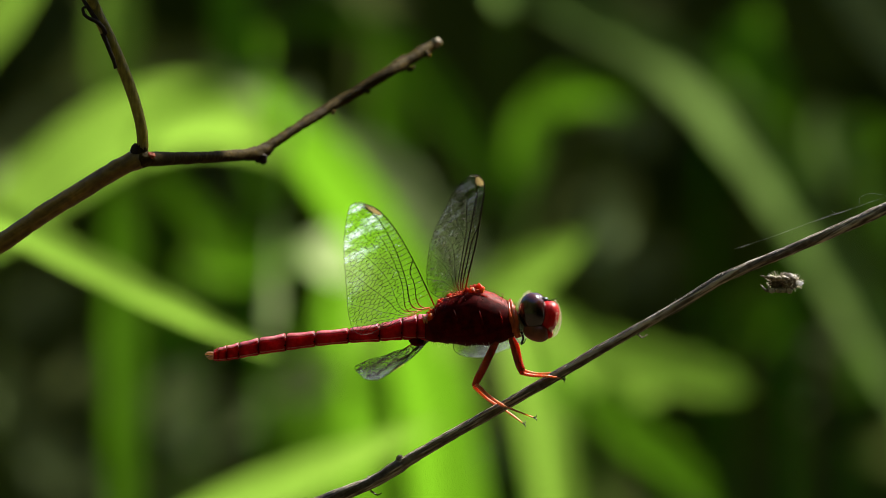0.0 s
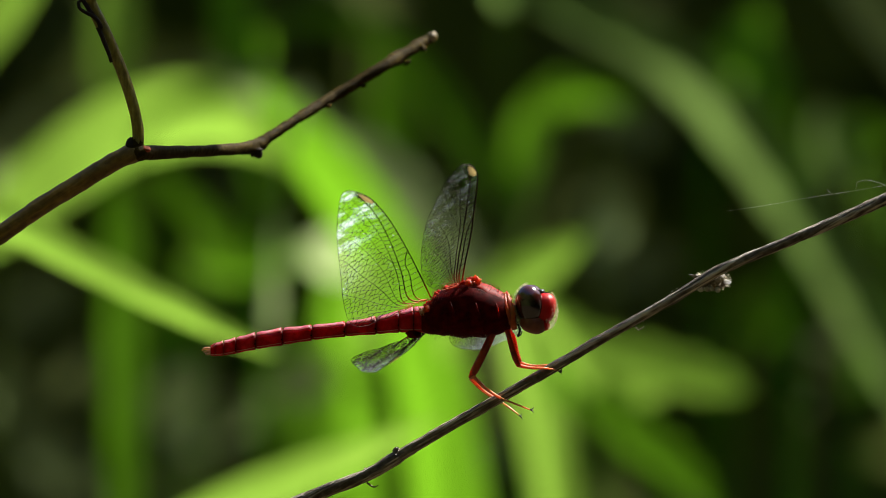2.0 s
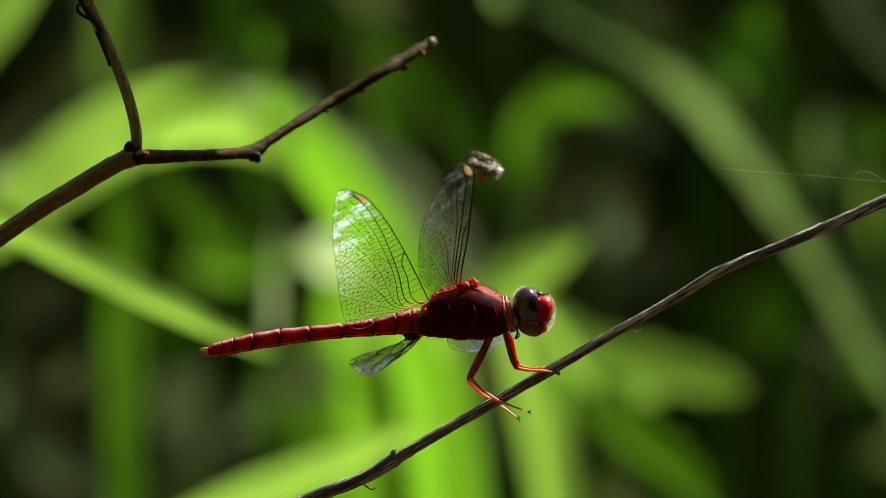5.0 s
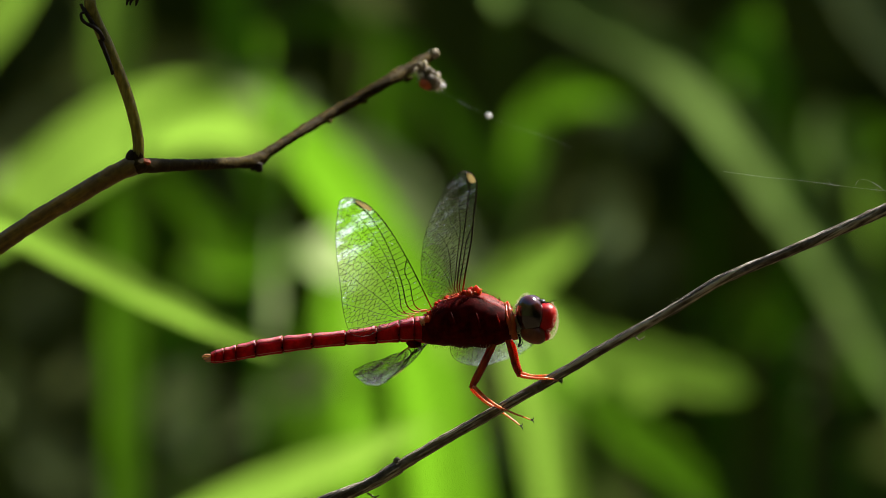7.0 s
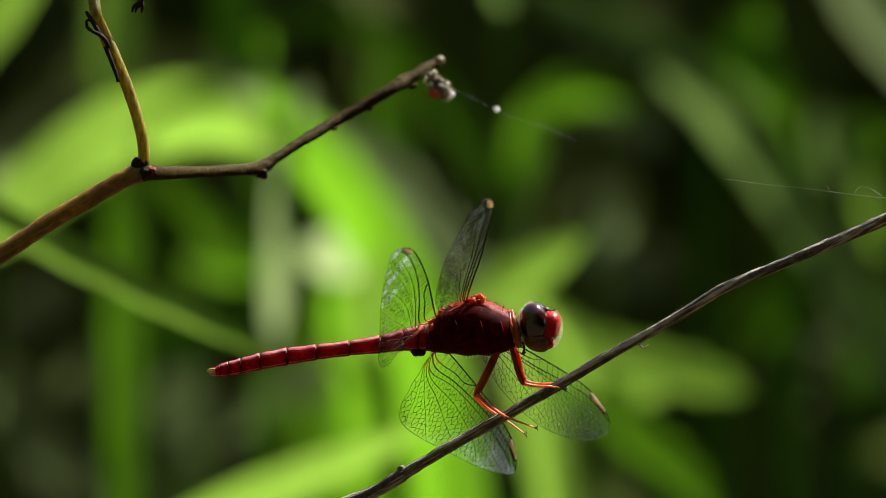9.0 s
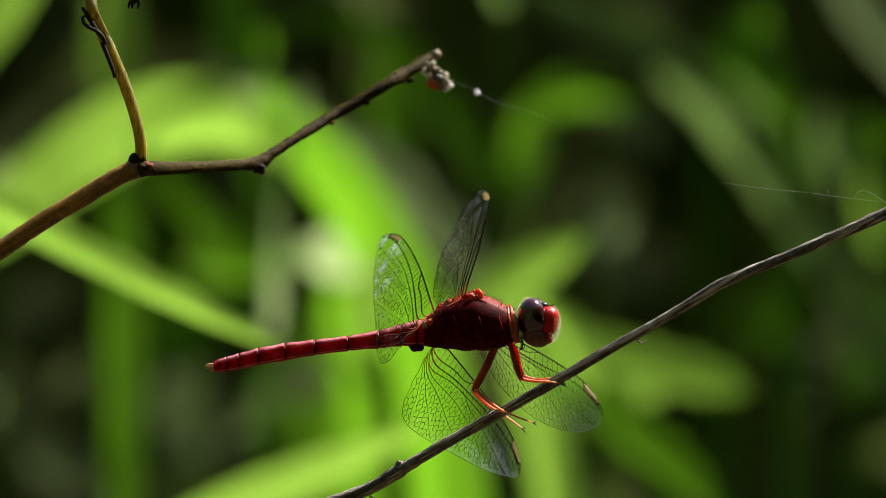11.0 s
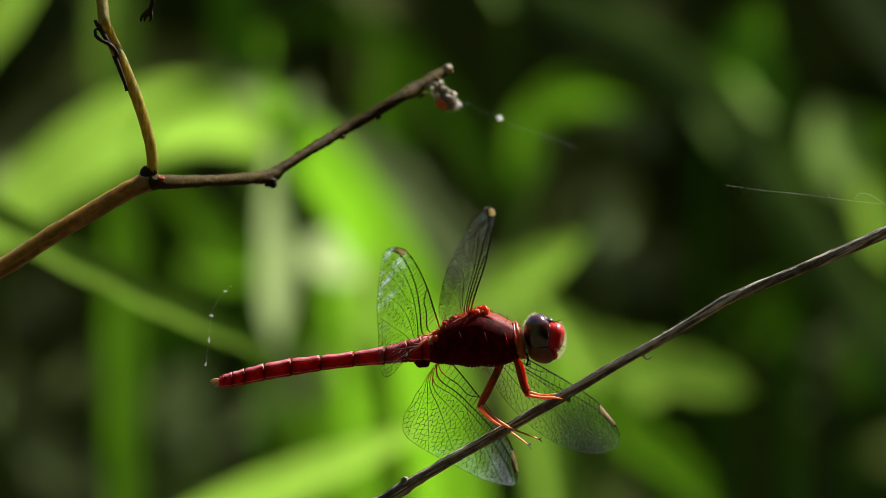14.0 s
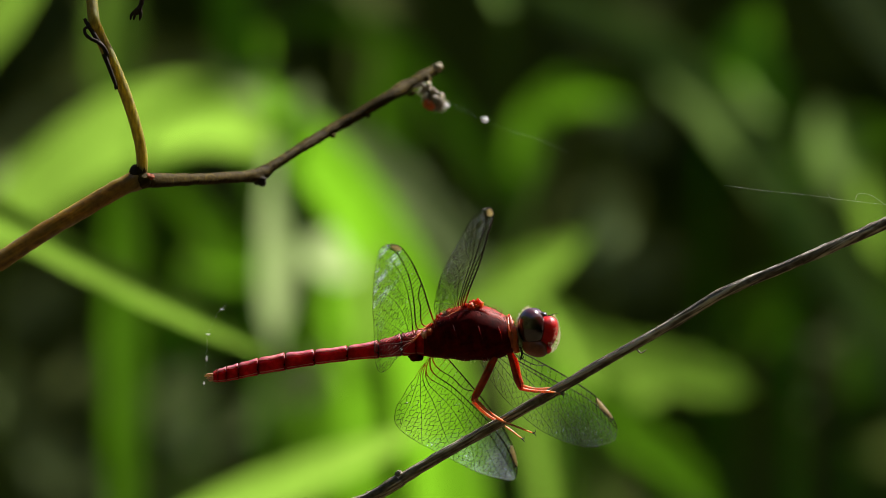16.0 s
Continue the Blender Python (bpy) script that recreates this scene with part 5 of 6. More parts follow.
    roots = [(Vector((9.24, -0.5, -8.64)) + Vector((rnd.uniform(-0.2, 0.3), rnd.uniform(-1, 0.5), rnd.uniform(-1.6, 2.2))), (-1, -0.2, 0.2)) for _ in range(260)]
    hairs(bm, roots, 0.6, 0.022, 15)
    roots = []
    for _ in range(260):
        t = rnd.uniform(radians(95), radians(255))
        w = Vector((math.cos(t), rnd.uniform(-0.5, 0.3), math.sin(t)))
        roots.append((Vector((10.48, -0.9, -7.32)) + Vector((w.x * 1.58, w.y, w.z * 2.15)), w))
    hairs(bm, roots, 0.42, 0.022, 16)
    part("face_hair", bm, M_PALE_HAIR, head, "pale short bristles", origin=at, kind="stuff")

    # legs: thigh with shin and foot under it
    def leg(thigh, shin, foot, mat=M_LEG, thick=0.5):
        thick *= 0.88
        bm = tube(bmesh.new(), [(*p, thick * s) for p, s in zip(thigh, (0.8, 1.0, 1.05, 0.8))], n=10, steps=4)
        t = part("leg", bm, mat, d, "orange-red leg", origin=at)
        bm = tube(bmesh.new(), [(*p, thick * s) for p, s in zip(shin, (0.66, 0.52, 0.44))], n=8, steps=4)
        part("shin", bm, M_TIBIA, t, "pale orange shin", origin=at)
        bm = tube(bmesh.new(), [(*p, thick * s) for p, s in zip(foot, (0.34, 0.30, 0.22))], n=6, steps=4)
        part("foot", bm, M_TIBIA, t, origin=at)
        e, f = Vector(foot[-1]), (Vector(foot[-1]) - Vector(foot[-2])).normalized()
        for g in (-1, 1):
            bm = tube(bmesh.new(), [(*e, 0.09), (*(e + f * 0.35 + Vector((0, 0.12 * g, 0.22 if g > 0 else -0.05))), 0.07), (*(e + f * 0.4 + Vector((0, 0.16 * g, 0.5 if g > 0 else -0.3))), 0.02)], n=5, steps=3)
            part("claw", bm, M_BLACK, t, "black claw", origin=at)
        bm = bmesh.new()
        a, b = Vector(shin[0]), Vector(shin[-1])
        w = (b - a).normalized()
        n_ = w.cross(Vector((0, 1, 0)))
        roots = [(a + (b - a) * (0.15 + 0.08 * k), w * 0.5 - n_ * s) for k in range(11) for s in (1,)]
        hairs(bm, roots, 0.6, 0.03, 20, 0.1)
        part("spines", bm, M_BLACK, t, "row of fine spines", origin=at, kind="stuff")

    leg(((7.84, -1.6, -10.35), (8.3, -1.7, -11.93), (8.76, -1.6, -13.51), (9.23, -1.4, -14.57)), ((9.16, -1.4, -14.5), (10.61, -1.1, -14.77), (12.59, -0.9, -14.84)), ((12.46, -0.9, -14.84), (13.25, -0.9, -14.97), (13.85, -0.6, -15.17)), thick=0.36)
    leg(((6.26, -2, -10.87), (5.4, -2.3, -12.58), (4.48, -2.4, -14.42), (3.88, -2.3, -15.61)), ((3.88, -2.3, -15.74), (5.4, -1.7, -17.2), (7.12, -1, -18.33)), ((7.12, -1, -18.33), (8.64, -1.2, -18.92), (10.55, -1.3, -19.64)), thick=0.44)
    leg(((6.07, -0.6, -10.75), (5.14, -0.6, -12.86), (4.09, -0.4, -14.98), (3.63, -0.2, -15.97)), ((3.63, -0.2, -16.03), (5.15, 0.4, -17.5), (6.87, 0.7, -18.56)), ((6.87, 0.7, -18.56), (8.19, 0.6, -19.48), (9.31, 0.2, -20.33)), thick=0.42)
    leg(((8, 1.4, -10.24), (8.6, 1.8, -11.31), (8.93, 1.8, -12.89), (9.39, 1.4, -14.14)), ((9.39, 1.4, -14.21), (10.97, 1.2, -14.6), (13.08, 0.9, -14.47)), ((13.08, 0.9, -14.47), (13.61, 0.8, -14.33), (14.13, 0.6, -14.2)), thick=0.36)
    bm = bmesh.new()
    tube(bm, [b4((9.03, -1, -9.43), 0.16), b4((9.36, -1.1, -10.35), 0.14), b4((9.1, -1.2, -11.14), 0.12)], n=6, steps=4)
    tube(bm, [b4((9.1, -1.2, -11.14), 0.10), b4((9.49, -1.2, -10.88), 0.08), b4((9.62, -1.2, -10.48), 0.03)], n=6, steps=4)
    part("folded_foreleg", bm, M_BLACK, d, "thin dark foreleg folded behind the head", origin=at)

    wings = []
    for root, outline, nodus, spot, seed, label in (
            ((-1.1, -1.7, -6.45), HIND, 12.5, (25.6, 29.2), 1, "clear hindwing with dark veins"), ((2.55, -1.7, -4.6), FORE, 16.5, (27.8, 31.4), 2, "clear forewing with dark veins"),
            ((-0.53, 1.8, -9.72), HIND, 12.5, (25.6, 29.2), 3, "clear hindwing with dark veins"), ((3.57, 1.8, -7.21), FORE, 16.5, (27.8, 31.4), 4, "clear forewing with dark veins")):
        membrane, veins, mark = wing_mesh(outline, nodus, spot, seed)
        w = part("wing", membrane, {1: M_GLINTING, 2: M_MEMBRANE}.get(seed, M_HAZY), d, label)
        w.location = (Vector(root) - O) * MM
        part("vein_net", veins, M_VEIN, w, "fine net of dark brown veins", kind="stuff")
        part("wing_spot", mark, M_STIGMA, w, "amber wing spot near the tip")
        wings.append((w, (Vector(root) - O) * MM))
    return d, abdomen, wings


DRAGONFLY, ABDOMEN, WINGS = dragonfly()


# ---- the spider and its silk ----
def spider():
    s = thing("spider", (39.73, 0, -3.89), "small grey hairy spider hanging on silk", "spider")
    bm = blob(bmesh.new(), (0.55, 0, -0.35), (1.25, 1.0, 0.95), Matrix.Rotation(radians(-25), 3, "Y"), nu=20, nv=14, rough=0.35, freq=2.5)
    body = part("abdomen", bm, M_SPIDER, s, "mottled grey-brown abdomen")
    bm = blob(bmesh.new(), (0.2, -0.6, -0.95), (0.85, 0.7, 0.6), nu=14, nv=10, rough=0.3, freq=3)
    part("orange_patch", bm, M_ORANGE, body, "orange underside")
    bm = blob(bmesh.new(), (1.75, 0, 0.25), (0.55, 0.3, 0.28), Matrix.Rotation(radians(-25), 3, "Y"), nu=10, nv=8, rough=0.6, freq=3)
    part("spinneret", bm, M_SILK, body, "pale spinnerets with silk")
    bm = blob(bmesh.new(), (-0.85, 0, 0.0), (0.8, 0.7, 0.55), nu=14, nv=10, rough=0.3, freq=2.5)
    part("head", bm, M_SPIDER, s)
    for side in (-1, 1):
        for a, r, h, drop in ((-1.6, 1.35, 0.55, -0.75), (-1.0, 1.25, 0.9, -0.5), (0.1, 1.0, 1.0, 0.35), (1.0, 1.15, 0.95, 0.4)):
            knee = (-0.6 + a * 0.6, 0.75 * side, 0.75 * h)
            bm = tube(bmesh.new(), [(-0.7 + 0.15 * a, 0.3 * side, 0.1, 0.19), knee + (0.19,), (-0.5 + a * 0.95, 0.8 * side, 0.85 * h, 0.16), (-0.45 + a * r, 0.55 * side, drop, 0.06)], n=7, steps=5, rough=0.1, freq=4)
            leg = part("leg", bm, M_SPIDER, s, "banded grey leg")
            bm = blob(bmesh.new(), knee, (0.36, 0.3, 0.3), nu=8, nv=6, rough=0.4, freq=3)
            part("pale_band", bm, M_TIP, leg, "pale band at the knee")
    for c in ((0.72, -0.75, 0.9), (-1.35, -0.7, 1.0), (-0.8, -0.85, -0.45)):
        bm = blob(bmesh.new(), c, (0.33, 0.28, 0.3), nu=12, nv=8, rough=0.7, freq=3)
        part("pale_tuft", bm, M_PALE_HAIR, s, "pale tuft of hair")
    bm, rnd = bmesh.new(), random.Random(2)
    roots = []
    for _ in range(260):
        w = Vector((rnd.uniform(-1, 1), rnd.uniform(-1, 1), rnd.uniform(-0.7, 1))).normalized()
        roots.append((Vector((rnd.choice((0.55, 0.9, -0.7)), 0, -0.15)) + Vector((w.x * 1.0, w.y * 0.8, w.z * 0.75)), w))
    hairs(bm, roots, 0.6, 0.030, 3)
    part("hair", bm, M_PALE_HAIR, s, "pale grey hair", kind="stuff")
    return s


SPIDER = spider()


def silk(name, pts, radius, label, extra=()):
    at = pts[0]
    t = thing(name, at, label, "spider silk")
    bm = tube(bmesh.new(), [(*p, radius) for p in pts], n=4, steps=6)
    part("thread", bm, M_SILK, t, origin=at)
    for line in extra:
        bm = tube(bmesh.new(), [(*p, radius * 1.2) for p in line], n=4, steps=5)
        part("loose_end", bm, M_SILK, t, origin=at)
    return t


SILK = silk("silk_thread", [(56.5, 0, 8.12), (51.74, 0, 6.14), (47.26, 0, 4.55), (43.3, 0, 3.23), (38.68, 0, 1.52), (34.06, 0, 0)], 0.010, "fine glinting spider thread above the twig",
            [[(48.58, 0, 5.21), (48.71, 0, 6.01), (49.9, 0, 6.47), (52.21, 0, 6.2)], [(45.28, 0, 4.55), (46.07, 0, 4.16), (47.26, 0, 4.55)]])
BRIDGE = silk("bridge_thread", [(5.62, 50, 16.36), (2.5, 50, 17.82), (0.07, 50, 19.07), (-1.32, 50, 20.18)], 0.006, "fine spider thread with a speck of fluff",
              [[(5.62, 50, 16.36), (8.04, 50, 15.19), (12.2, 50, 13.94), (15.67, 50, 12.41)]])
bm = blob(bmesh.new(), (0, 0, 0), (0.34, 0.28, 0.30), nu=12, nv=9, rough=1.2, freq=3)
part("fluff", bm, M_SILK, BRIDGE, "white speck of fluff")

DRAG = silk("drag_line", [(0, 0, 0), (4, 0, 1.9), (8, 0, 3.85), (11.9, 0, 5.75)], 0.055, "bright white silk line drawn along the twig by the spider")
DRIFT = silk("drifting_thread", [(-25.05, 20, -3.84), (-26.4, 20, -5.32), (-27.34, 20, -7.47), (-27.61, 20, -10.71), (-27.88, 20, -14.07)], 0.005, "loose drifting spider thread with dust specks")
for c, s in (((-25.72, 20, -4.58), (0.22, 0.15, 0.08)), ((-27.34, 20, -7.54), (0.25, 0.12, 0.1)), ((-27.54, 20, -10.44), (0.1, 0.1, 0.26)), ((-27.88, 20, -13.4), (0.1, 0.1, 0.16))):
    bm = blob(bmesh.new(), c, s, nu=8, nv=6, rough=0.8, freq=4)
    part("dust_speck", bm, M_SILK, DRIFT, "pale dust speck", origin=(-25.05, 20, -3.84))

SWAY_TWIG = [(0, 0.00, 0.00), (0.5, 0.00, 0.00), (1, -0.20, 0.40), (1.5, -0.40, 0.86), (2, -0.40, 0.92), (2.5, -0.13, 0.33), (3, 0.00, 0.33), (3.5, -0.13, 0.13), (4, -0.20, 0.20), (4.2, -0.46, 0.73), (6.3, -0.73, 0.46), (6.5, -0.73, 0.86), (7, -0.33, -0.26), (7.5, 0.20, -0.99), (8, 0.59, -1.91), (8.5, 0.53, -1.72), (9, 0.13, -1.19), (9.2, -0.07, -1.32), (11.3, -0.07, -0.59), (11.5, 0.00, -0.86), (12, 0.33, -1.19), (12.5, 0.33, -1.52), (13, 0.40, -1.98), (13.5, 0.53, -2.11), (14, 0.59, -2.51), (14.5, -0.20, -1.39), (15, -0.33, -1.39), (15.5, -0.79, -1.39), (16, -0.13, -1.78)]
SWAY_BRANCH = [(0, 0.00, 0.00), (0.5, 0.07, 0.07), (1, -0.33, 0.40), (1.5, -0.59, 0.53), (2, -0.53, 0.73), (2.5, 0.00, 0.33), (3, -0.07, 0.20), (3.5, -0.07, -0.07), (4, -0.20, 0.00), (4.2, -0.53, 0.33), (6.3, -0.92, -0.13), (6.5, -0.99, 0.33), (7, -0.53, -0.99), (7.5, 0.33, -1.19), (8, 0.99, -2.24), (8.5, 0.99, -2.05), (9, 0.10, -1.85), (9.2, -0.40, -2.31), (11.3, -0.10, -1.19), (11.5, 0.20, -1.19), (12, 0.59, -1.52), (12.5, 0.79, -1.52), (13, 0.79, -2.44), (13.5, 0.92, -2.51), (14, 1.12, -2.90), (14.5, -0.10, -2.64), (15, -0.40, -2.51), (15.5, -1.32, -3.10), (16, -0.10, -2.71)]
WING_TURNS = [[(0, (0.619, 0.005, -0.339, -0.708)), (0.5, (0.616, -0.001, -0.346, -0.708)), (1, (0.614, -0.001, -0.347, -0.709)), (1.5, (0.612, 0.006, -0.343, -0.712)), (2, (0.612, -0.001, -0.348, -0.710)), (2.5, (0.612, -0.004, -0.351, -0.709)), (3, (0.609, -0.004, -0.352, -0.711)), (3.5, (0.611, -0.003, -0.350, -0.710)), (4, (0.608, -0.007, -0.355, -0.710)), (6.3, (0.608, -0.007, -0.355, -0.710)), (7.7, (0.608, -0.007, -0.355, -0.710)), (7.85, (0.658, 0.206, -0.397, -0.605)), (8, (0.658, 0.206, -0.397, -0.605)), (8.5, (0.651, 0.185, -0.404, -0.615)), (9, (0.646, 0.181, -0.400, -0.624)), (11.5, (0.628, 0.179, -0.441, -0.616)), (12, (0.627, 0.164, -0.436, -0.624)), (12.5, (0.630, 0.162, -0.437, -0.621)), (13, (0.627, 0.158, -0.437, -0.625)), (13.5, (0.627, 0.157, -0.436, -0.626)), (14, (0.634, 0.160, -0.425, -0.626)), (14.5, (0.627, 0.167, -0.428, -0.628)), (15, (0.627, 0.165, -0.429, -0.629)), (15.5, (0.630, 0.170, -0.420, -0.630)), (16, (0.632, 0.173, -0.428, -0.622))],
              [(0, (0.725, 0.091, -0.370, -0.574)), (0.5, (0.723, 0.088, -0.372, -0.575)), (1, (0.723, 0.087, -0.372, -0.576)), (1.5, (0.721, 0.089, -0.370, -0.579)), (2, (0.720, 0.085, -0.374, -0.578)), (2.5, (0.721, 0.084, -0.375, -0.577)), (3, (0.719, 0.085, -0.377, -0.578)), (3.5, (0.721, 0.085, -0.373, -0.578)), (4, (0.719, 0.082, -0.381, -0.576)), (6.3, (0.719, 0.082, -0.381, -0.576)), (7.7, (0.719, 0.082, -0.381, -0.576)), (7.85, (0.734, 0.146, -0.372, -0.550)), (8, (0.734, 0.146, -0.372, -0.550)), (8.5, (0.732, 0.141, -0.376, -0.550)), (9, (0.728, 0.144, -0.376, -0.555)), (11.5, (0.725, 0.139, -0.384, -0.555)), (12, (0.723, 0.137, -0.386, -0.556)), (12.5, (0.726, 0.136, -0.387, -0.552)), (13, (0.724, 0.137, -0.386, -0.555)), (13.5, (0.723, 0.139, -0.388, -0.554)), (14, (0.727, 0.138, -0.381, -0.555)), (14.5, (0.724, 0.143, -0.378, -0.559)), (15, (0.725, 0.140, -0.377, -0.560)), (15.5, (0.729, 0.131, -0.363, -0.565)), (16, (0.730, 0.148, -0.369, -0.556))],
              [(0, (0.192, 0.618, 0.753, 0.106)), (6.9, (0.192, 0.618, 0.753, 0.106)), (7.2, (0.244, 0.633, 0.724, 0.121)), (7.4, (-0.247, -0.652, -0.715, -0.058)), (7.7, (0.302, 0.671, 0.675, 0.056)), (7.82, (0.526, 0.622, 0.567, 0.121)), (8, (0.526, 0.622, 0.567, 0.121)), (8.5, (0.523, 0.626, 0.567, 0.113)), (9, (0.526, 0.626, 0.565, 0.108)), (11.5, (0.566, 0.598, 0.555, 0.119)), (12, (0.496, 0.611, 0.600, 0.144)), (12.5, (0.498, 0.613, 0.597, 0.139)), (13, (0.497, 0.616, 0.595, 0.139)), (13.5, (0.508, 0.617, 0.587, 0.129)), (14, (0.522, 0.625, 0.570, 0.107)), (14.5, (0.526, 0.626, 0.565, 0.108)), (15, (0.505, 0.646, 0.566, 0.084)), (15.5, (0.502, 0.649, 0.565, 0.082)), (16, (0.510, 0.644, 0.563, 0.084))],
              [(0, (-0.309, -0.735, -0.566, -0.210)), (6.6, (-0.309, -0.735, -0.566, -0.210)), (7, (-0.317, -0.734, -0.568, -0.193)), (7.2, (-0.332, -0.733, -0.571, -0.163)), (7.4, (0.342, 0.731, 0.573, 0.142)), (7.7, (0.468, 0.681, 0.526, 0.201)), (7.82, (0.690, 0.522, 0.423, 0.271)), (8, (0.690, 0.522, 0.423, 0.271)), (8.5, (0.692, 0.520, 0.422, 0.268)), (9, (0.695, 0.520, 0.422, 0.262)), (12, (0.684, 0.522, 0.427, 0.280)), (12.5, (0.686, 0.522, 0.425, 0.275)), (13, (0.689, 0.521, 0.424, 0.273)), (13.5, (0.694, 0.521, 0.421, 0.264)), (14, (0.702, 0.521, 0.416, 0.251)), (14.5, (0.701, 0.523, 0.413, 0.254)), (15, (0.704, 0.523, 0.410, 0.249)), (15.5, (0.703, 0.524, 0.410, 0.251)), (16, (0.705, 0.522, 0.410, 0.248))]]
SPIDER_WAY = [(0, 39.49, -6, -3.87), (0.3, 38.75, -4.8, -2.89), (0.5, 38.85, -4, -4.14), (1, 37.52, 0.9, -4.16), (1.5, 35.32, 5.8, -3.52), (1.8, 34.09, 8.7, -5.13), (2.0, 31.69, 10.7, -3.80), (2.1, 30.65, 11.7, -5.14), (2.4, 29.27, 14.6, -7.03), (2.7, 27.67, 17.5, -3.69), (3, 26.07, 20.5, -5.79), (3.3, 23.17, 23.4, -5.95), (3.5, 21.26, 25.4, -5.75), (3.8, 20.98, 28.3, -5.97), (4, 18.50, 30.3, -2.52), (4.2, 11.86, 32.2, 0.75), (5.2, 4.54, 42.1, 12.46), (6.3, -1.86, 45, 22.63), (6.5, -2.35, 45, 22.43), (7, -1.74, 45, 21.00), (7.5, -0.71, 45, 20.74), (8, 0.11, 45, 19.58), (8.5, 0.24, 45, 19.74), (9, -0.57, 45, 19.89), (9.2, -1.04, 45, 19.39), (11.3, -0.59, 45, 21.12), (11.5, -0.26, 45, 21.12), (12, 0.18, 45, 20.77), (12.5, 0.41, 45, 20.77), (13, 0.21, 45, 19.53), (13.5, 0.07, 45, 19.12), (14, 0.22, 45, 18.62), (14.5, -1.11, 45, 18.81), (15, -1.48, 45, 18.87), (15.5, -2.50, 45, 18.16), (16, -1.28, 45, 18.49)]
FLUFF_WAY = [(0, 34, 50, 46), (4, 34, 50, 46), (4.4, 32, 50, 44), (6.3, 2.84, 50, 19.97), (6.5, 3.40, 50, 20.04), (7, 5.62, 50, 16.36), (7.5, 7.21, 50, 17.96), (8, 7.77, 50, 15.88), (8.5, 9.08, 50, 17.13), (9, 6.59, 50, 17.13), (9.2, 6.03, 50, 16.99), (11.3, 4.16, 50, 19.35), (12, 5.41, 50, 18.79), (12.5, 6.38, 50, 18.51), (13, 6.73, 50, 16.64), (13.5, 6.59, 50, 16.92), (14, 6.93, 50, 16.02), (14.5, 5.13, 50, 16.09), (15, 4.51, 50, 15.74), (15.5, 3.26, 50, 14.98), (16, 5.13, 50, 15.88)]


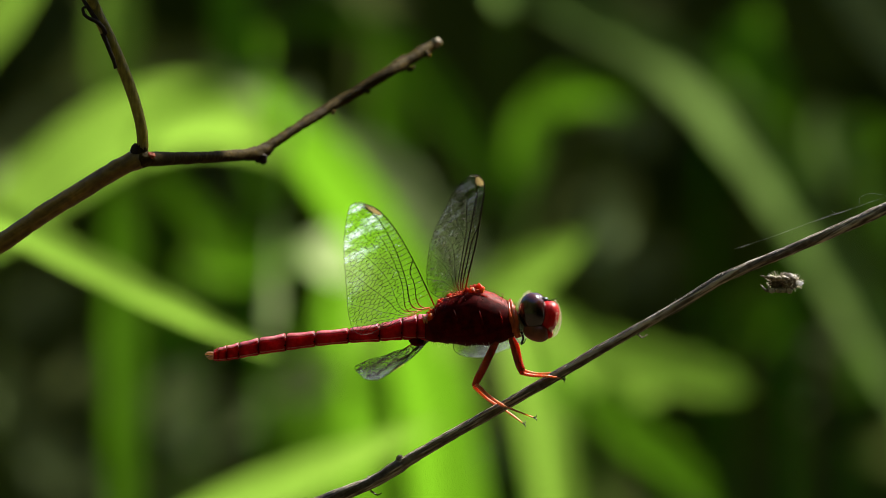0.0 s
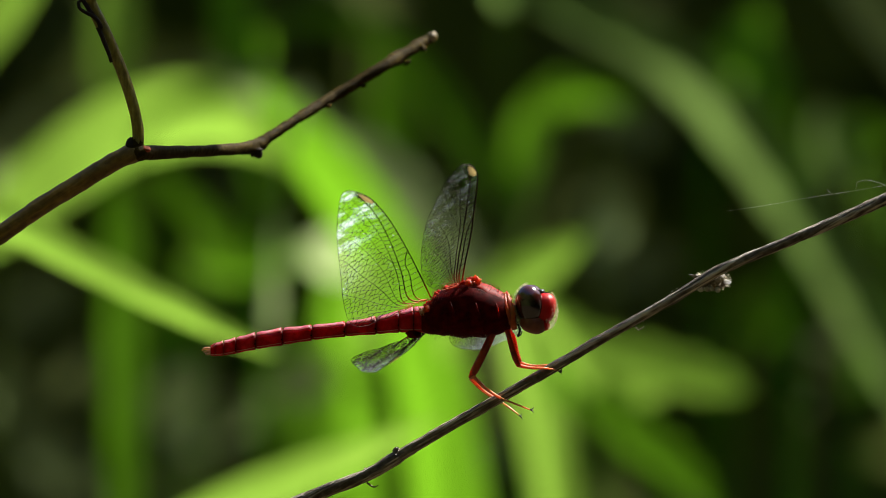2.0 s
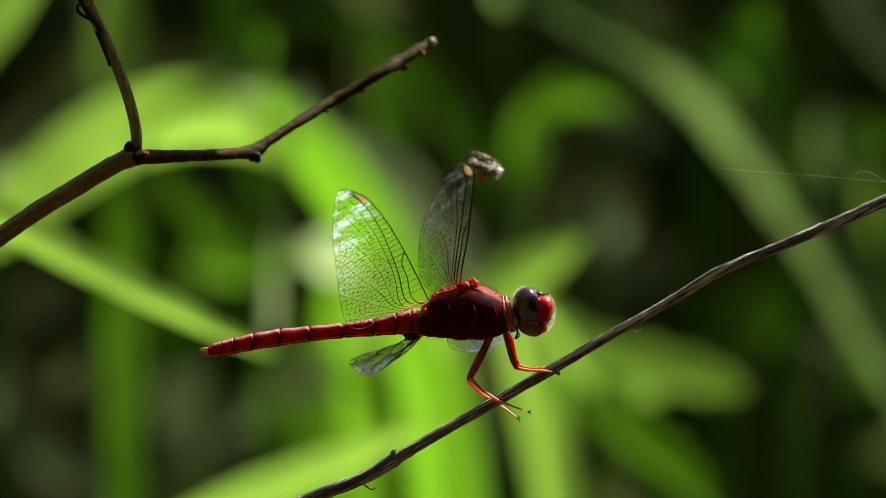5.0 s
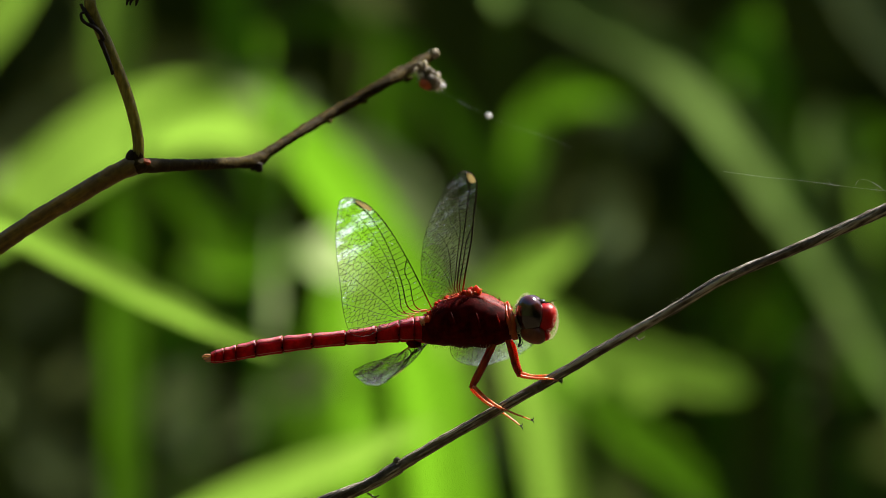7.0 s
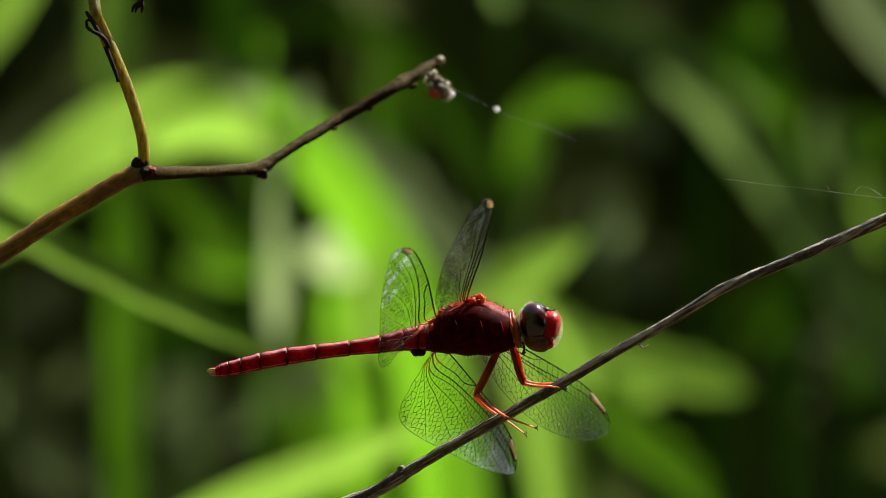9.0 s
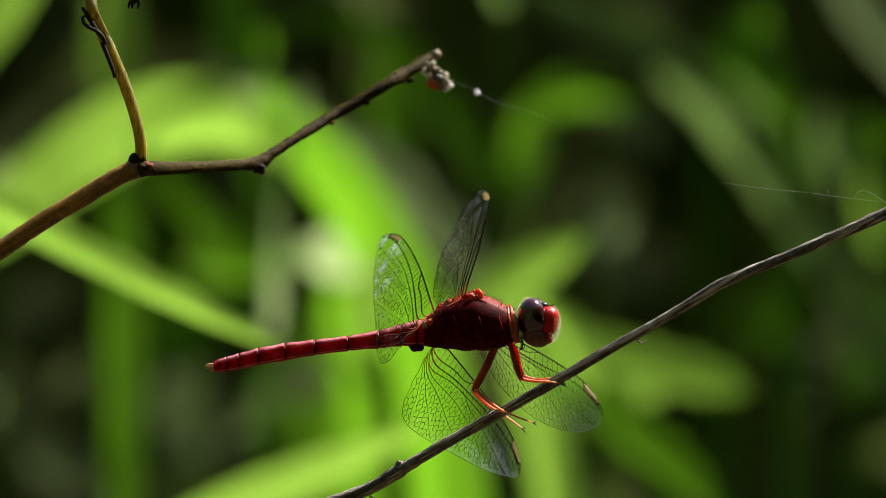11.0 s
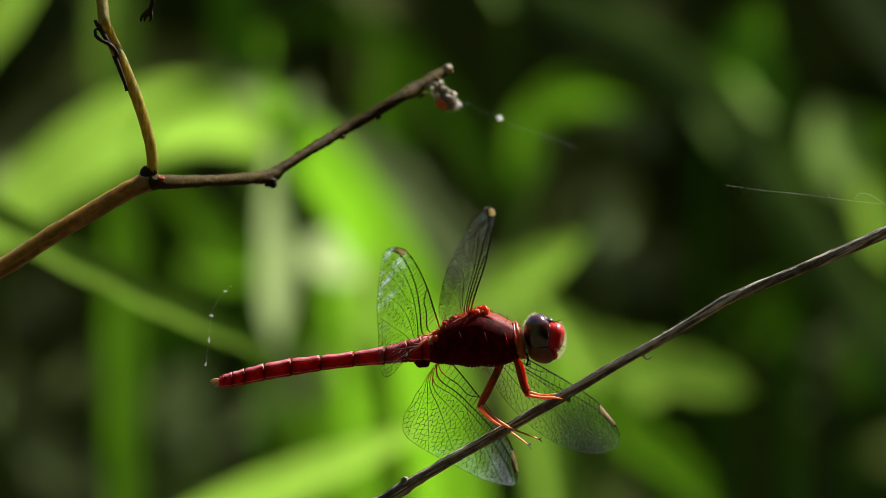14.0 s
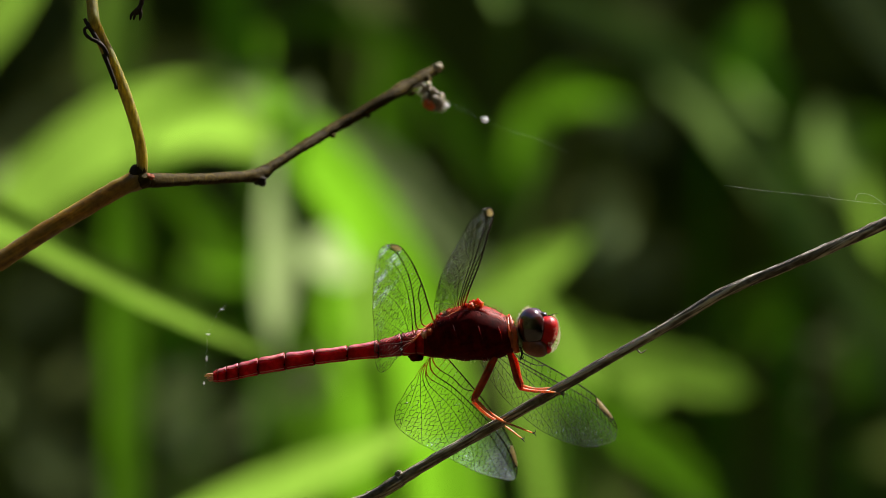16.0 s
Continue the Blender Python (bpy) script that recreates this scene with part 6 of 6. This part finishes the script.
def motions():
    for ob, sway in ((TWIG, SWAY_TWIG), (DRAGONFLY, SWAY_TWIG)):
        home = Matrix.Translation(ob.location)
        walk(ob, [(t, Matrix.Translation((x * MM, 0, z * MM)) @ home) for t, x, z in sway])
    knot, home = ORIGIN + Vector((-21.48, 17, 11.08)) * MM, Matrix.Translation(BRANCH.location)
    lean = lambda t: 1.0 * min(1, max(0, (t - 4.2) / 2)) - (0.4 if 11 < t < 12.8 else 0)
    walk(BRANCH, [(t, Matrix.Translation((x * MM, 0, z * MM)) @ Matrix.Translation(knot) @ pose(0, 0, 0, 0, lean(t), 0) @ Matrix.Translation(-knot) @ home) for t, x, z in SWAY_BRANCH])
    for (w, root), turns in zip(WINGS, WING_TURNS):
        walk(w, [(t, Matrix.Translation(root) @ Matrix.LocRotScale(None, Quaternion(q), None)) for t, q in turns])
    home = Matrix.Translation(ABDOMEN.location)
    walk(ABDOMEN, [(t, home @ pose(0, 0, 0, 0, a, 0)) for t, a in ((0, 0), (1.5, 0.2), (2, -0.8), (2.5, -0.3), (3.5, 0), (6.5, -0.6), (7, 0), (7.5, -0.2), (8, -0.5), (8.5, -0.4), (9, -1.6), (11.5, -1.6), (12, -1.0), (13.5, -0.8), (14.5, -1.9), (15, -1.6), (16, -1.6))])
    walk(SPIDER, [(t, Matrix.Translation(ORIGIN + Vector((x, y, z)) * MM) @ pose(0, 0, 0, 110 - 110 * min(1, max(0, (t - 3.9) / 2)), 38 * min(1, max(0, (t - 3.9) / 2)), 0)) for t, x, y, z in SPIDER_WAY])
    rest = Vector((32.96, 0.9, -3.3))
    rows = [(0, Vector((53.22, 0.5, 4.56))), (1.0, Vector((52.89, 0.5, 4.42))), (1.5, Vector((37.43, 2, -2.51))), (2.0, rest + Vector((-0.4, 0, 0.9))), (2.5, Vector((30.82, 2, -6.35)))]
    rows += [(t, rest + Vector((x, 0, z))) for t, x, z in SWAY_TWIG if t >= 3]
    walk(DRAG, [(t, Matrix.Translation(ORIGIN + p * MM)) for t, p in rows])
    walk(BRIDGE, [(t, Matrix.Translation(ORIGIN + Vector((x, y, z)) * MM)) for t, x, y, z in FLUFF_WAY])
    for ob, p, way, turns in SWAYING:
        p, home = ORIGIN + Vector(p) * MM, Matrix.Translation(ob.location)
        walk(ob, [(t, Matrix.Translation(p) @ Matrix.Rotation(radians(a), 4, way) @ Matrix.Translation(-p) @ home) for t, a in turns])
    # the unseen shading blade leans back and lets sun onto the branch
    foot, home = Vector((0.080, 0.105, 0)), Matrix.Translation(SHADING.location)
    walk(SHADING, [(t, Matrix.Translation(foot) @ pose(0, 0, 0, a, 0, 0) @ Matrix.Translation(-foot) @ home) for t, a in ((0, 0), (4, 0), (7.4, -0.05), (8.0, -0.25), (8.5, -0.7), (8.8, -1.7), (9.2, -3.0), (10.5, -4.2), (16, -4.4))])
    home = DRIFT.location.copy()
    walk(DRIFT, [(t, Matrix.Translation(home + Vector((x, 0, z)) * MM) @ pose(0, 0, 0, 0, a, 0)) for t, x, z, a in ((0, -38, -2, 20), (6, -38, -2, 20), (12, -30, -3, 18), (12.8, -20, -2.5, 15), (13.7, -0.6, -1, 4), (14.5, 0, 0, 0), (15, -0.5, -0.2, 0), (15.5, -1.5, -1.5, 3), (16, -0.6, -2.6, 0))])
    home = SILK.location.copy()
    walk(SILK, [(t, Matrix.Translation(home + Vector((x, 0, z)) * MM) @ pose(0, 0, 0, 0, a, 0)) for t, x, z, a in ((0, 0, 0, 0), (0.5, 0, 0.1, 0), (1.0, 0, 0.5, 4), (1.5, 0, 1.0, 9), (2, 0, 0.4, 10), (2.5, 0, 0.2, 20), (3.5, 0, 0.2, 22), (7, 0, -1.6, 26), (16, 0, -3.2, 26))])


motions()
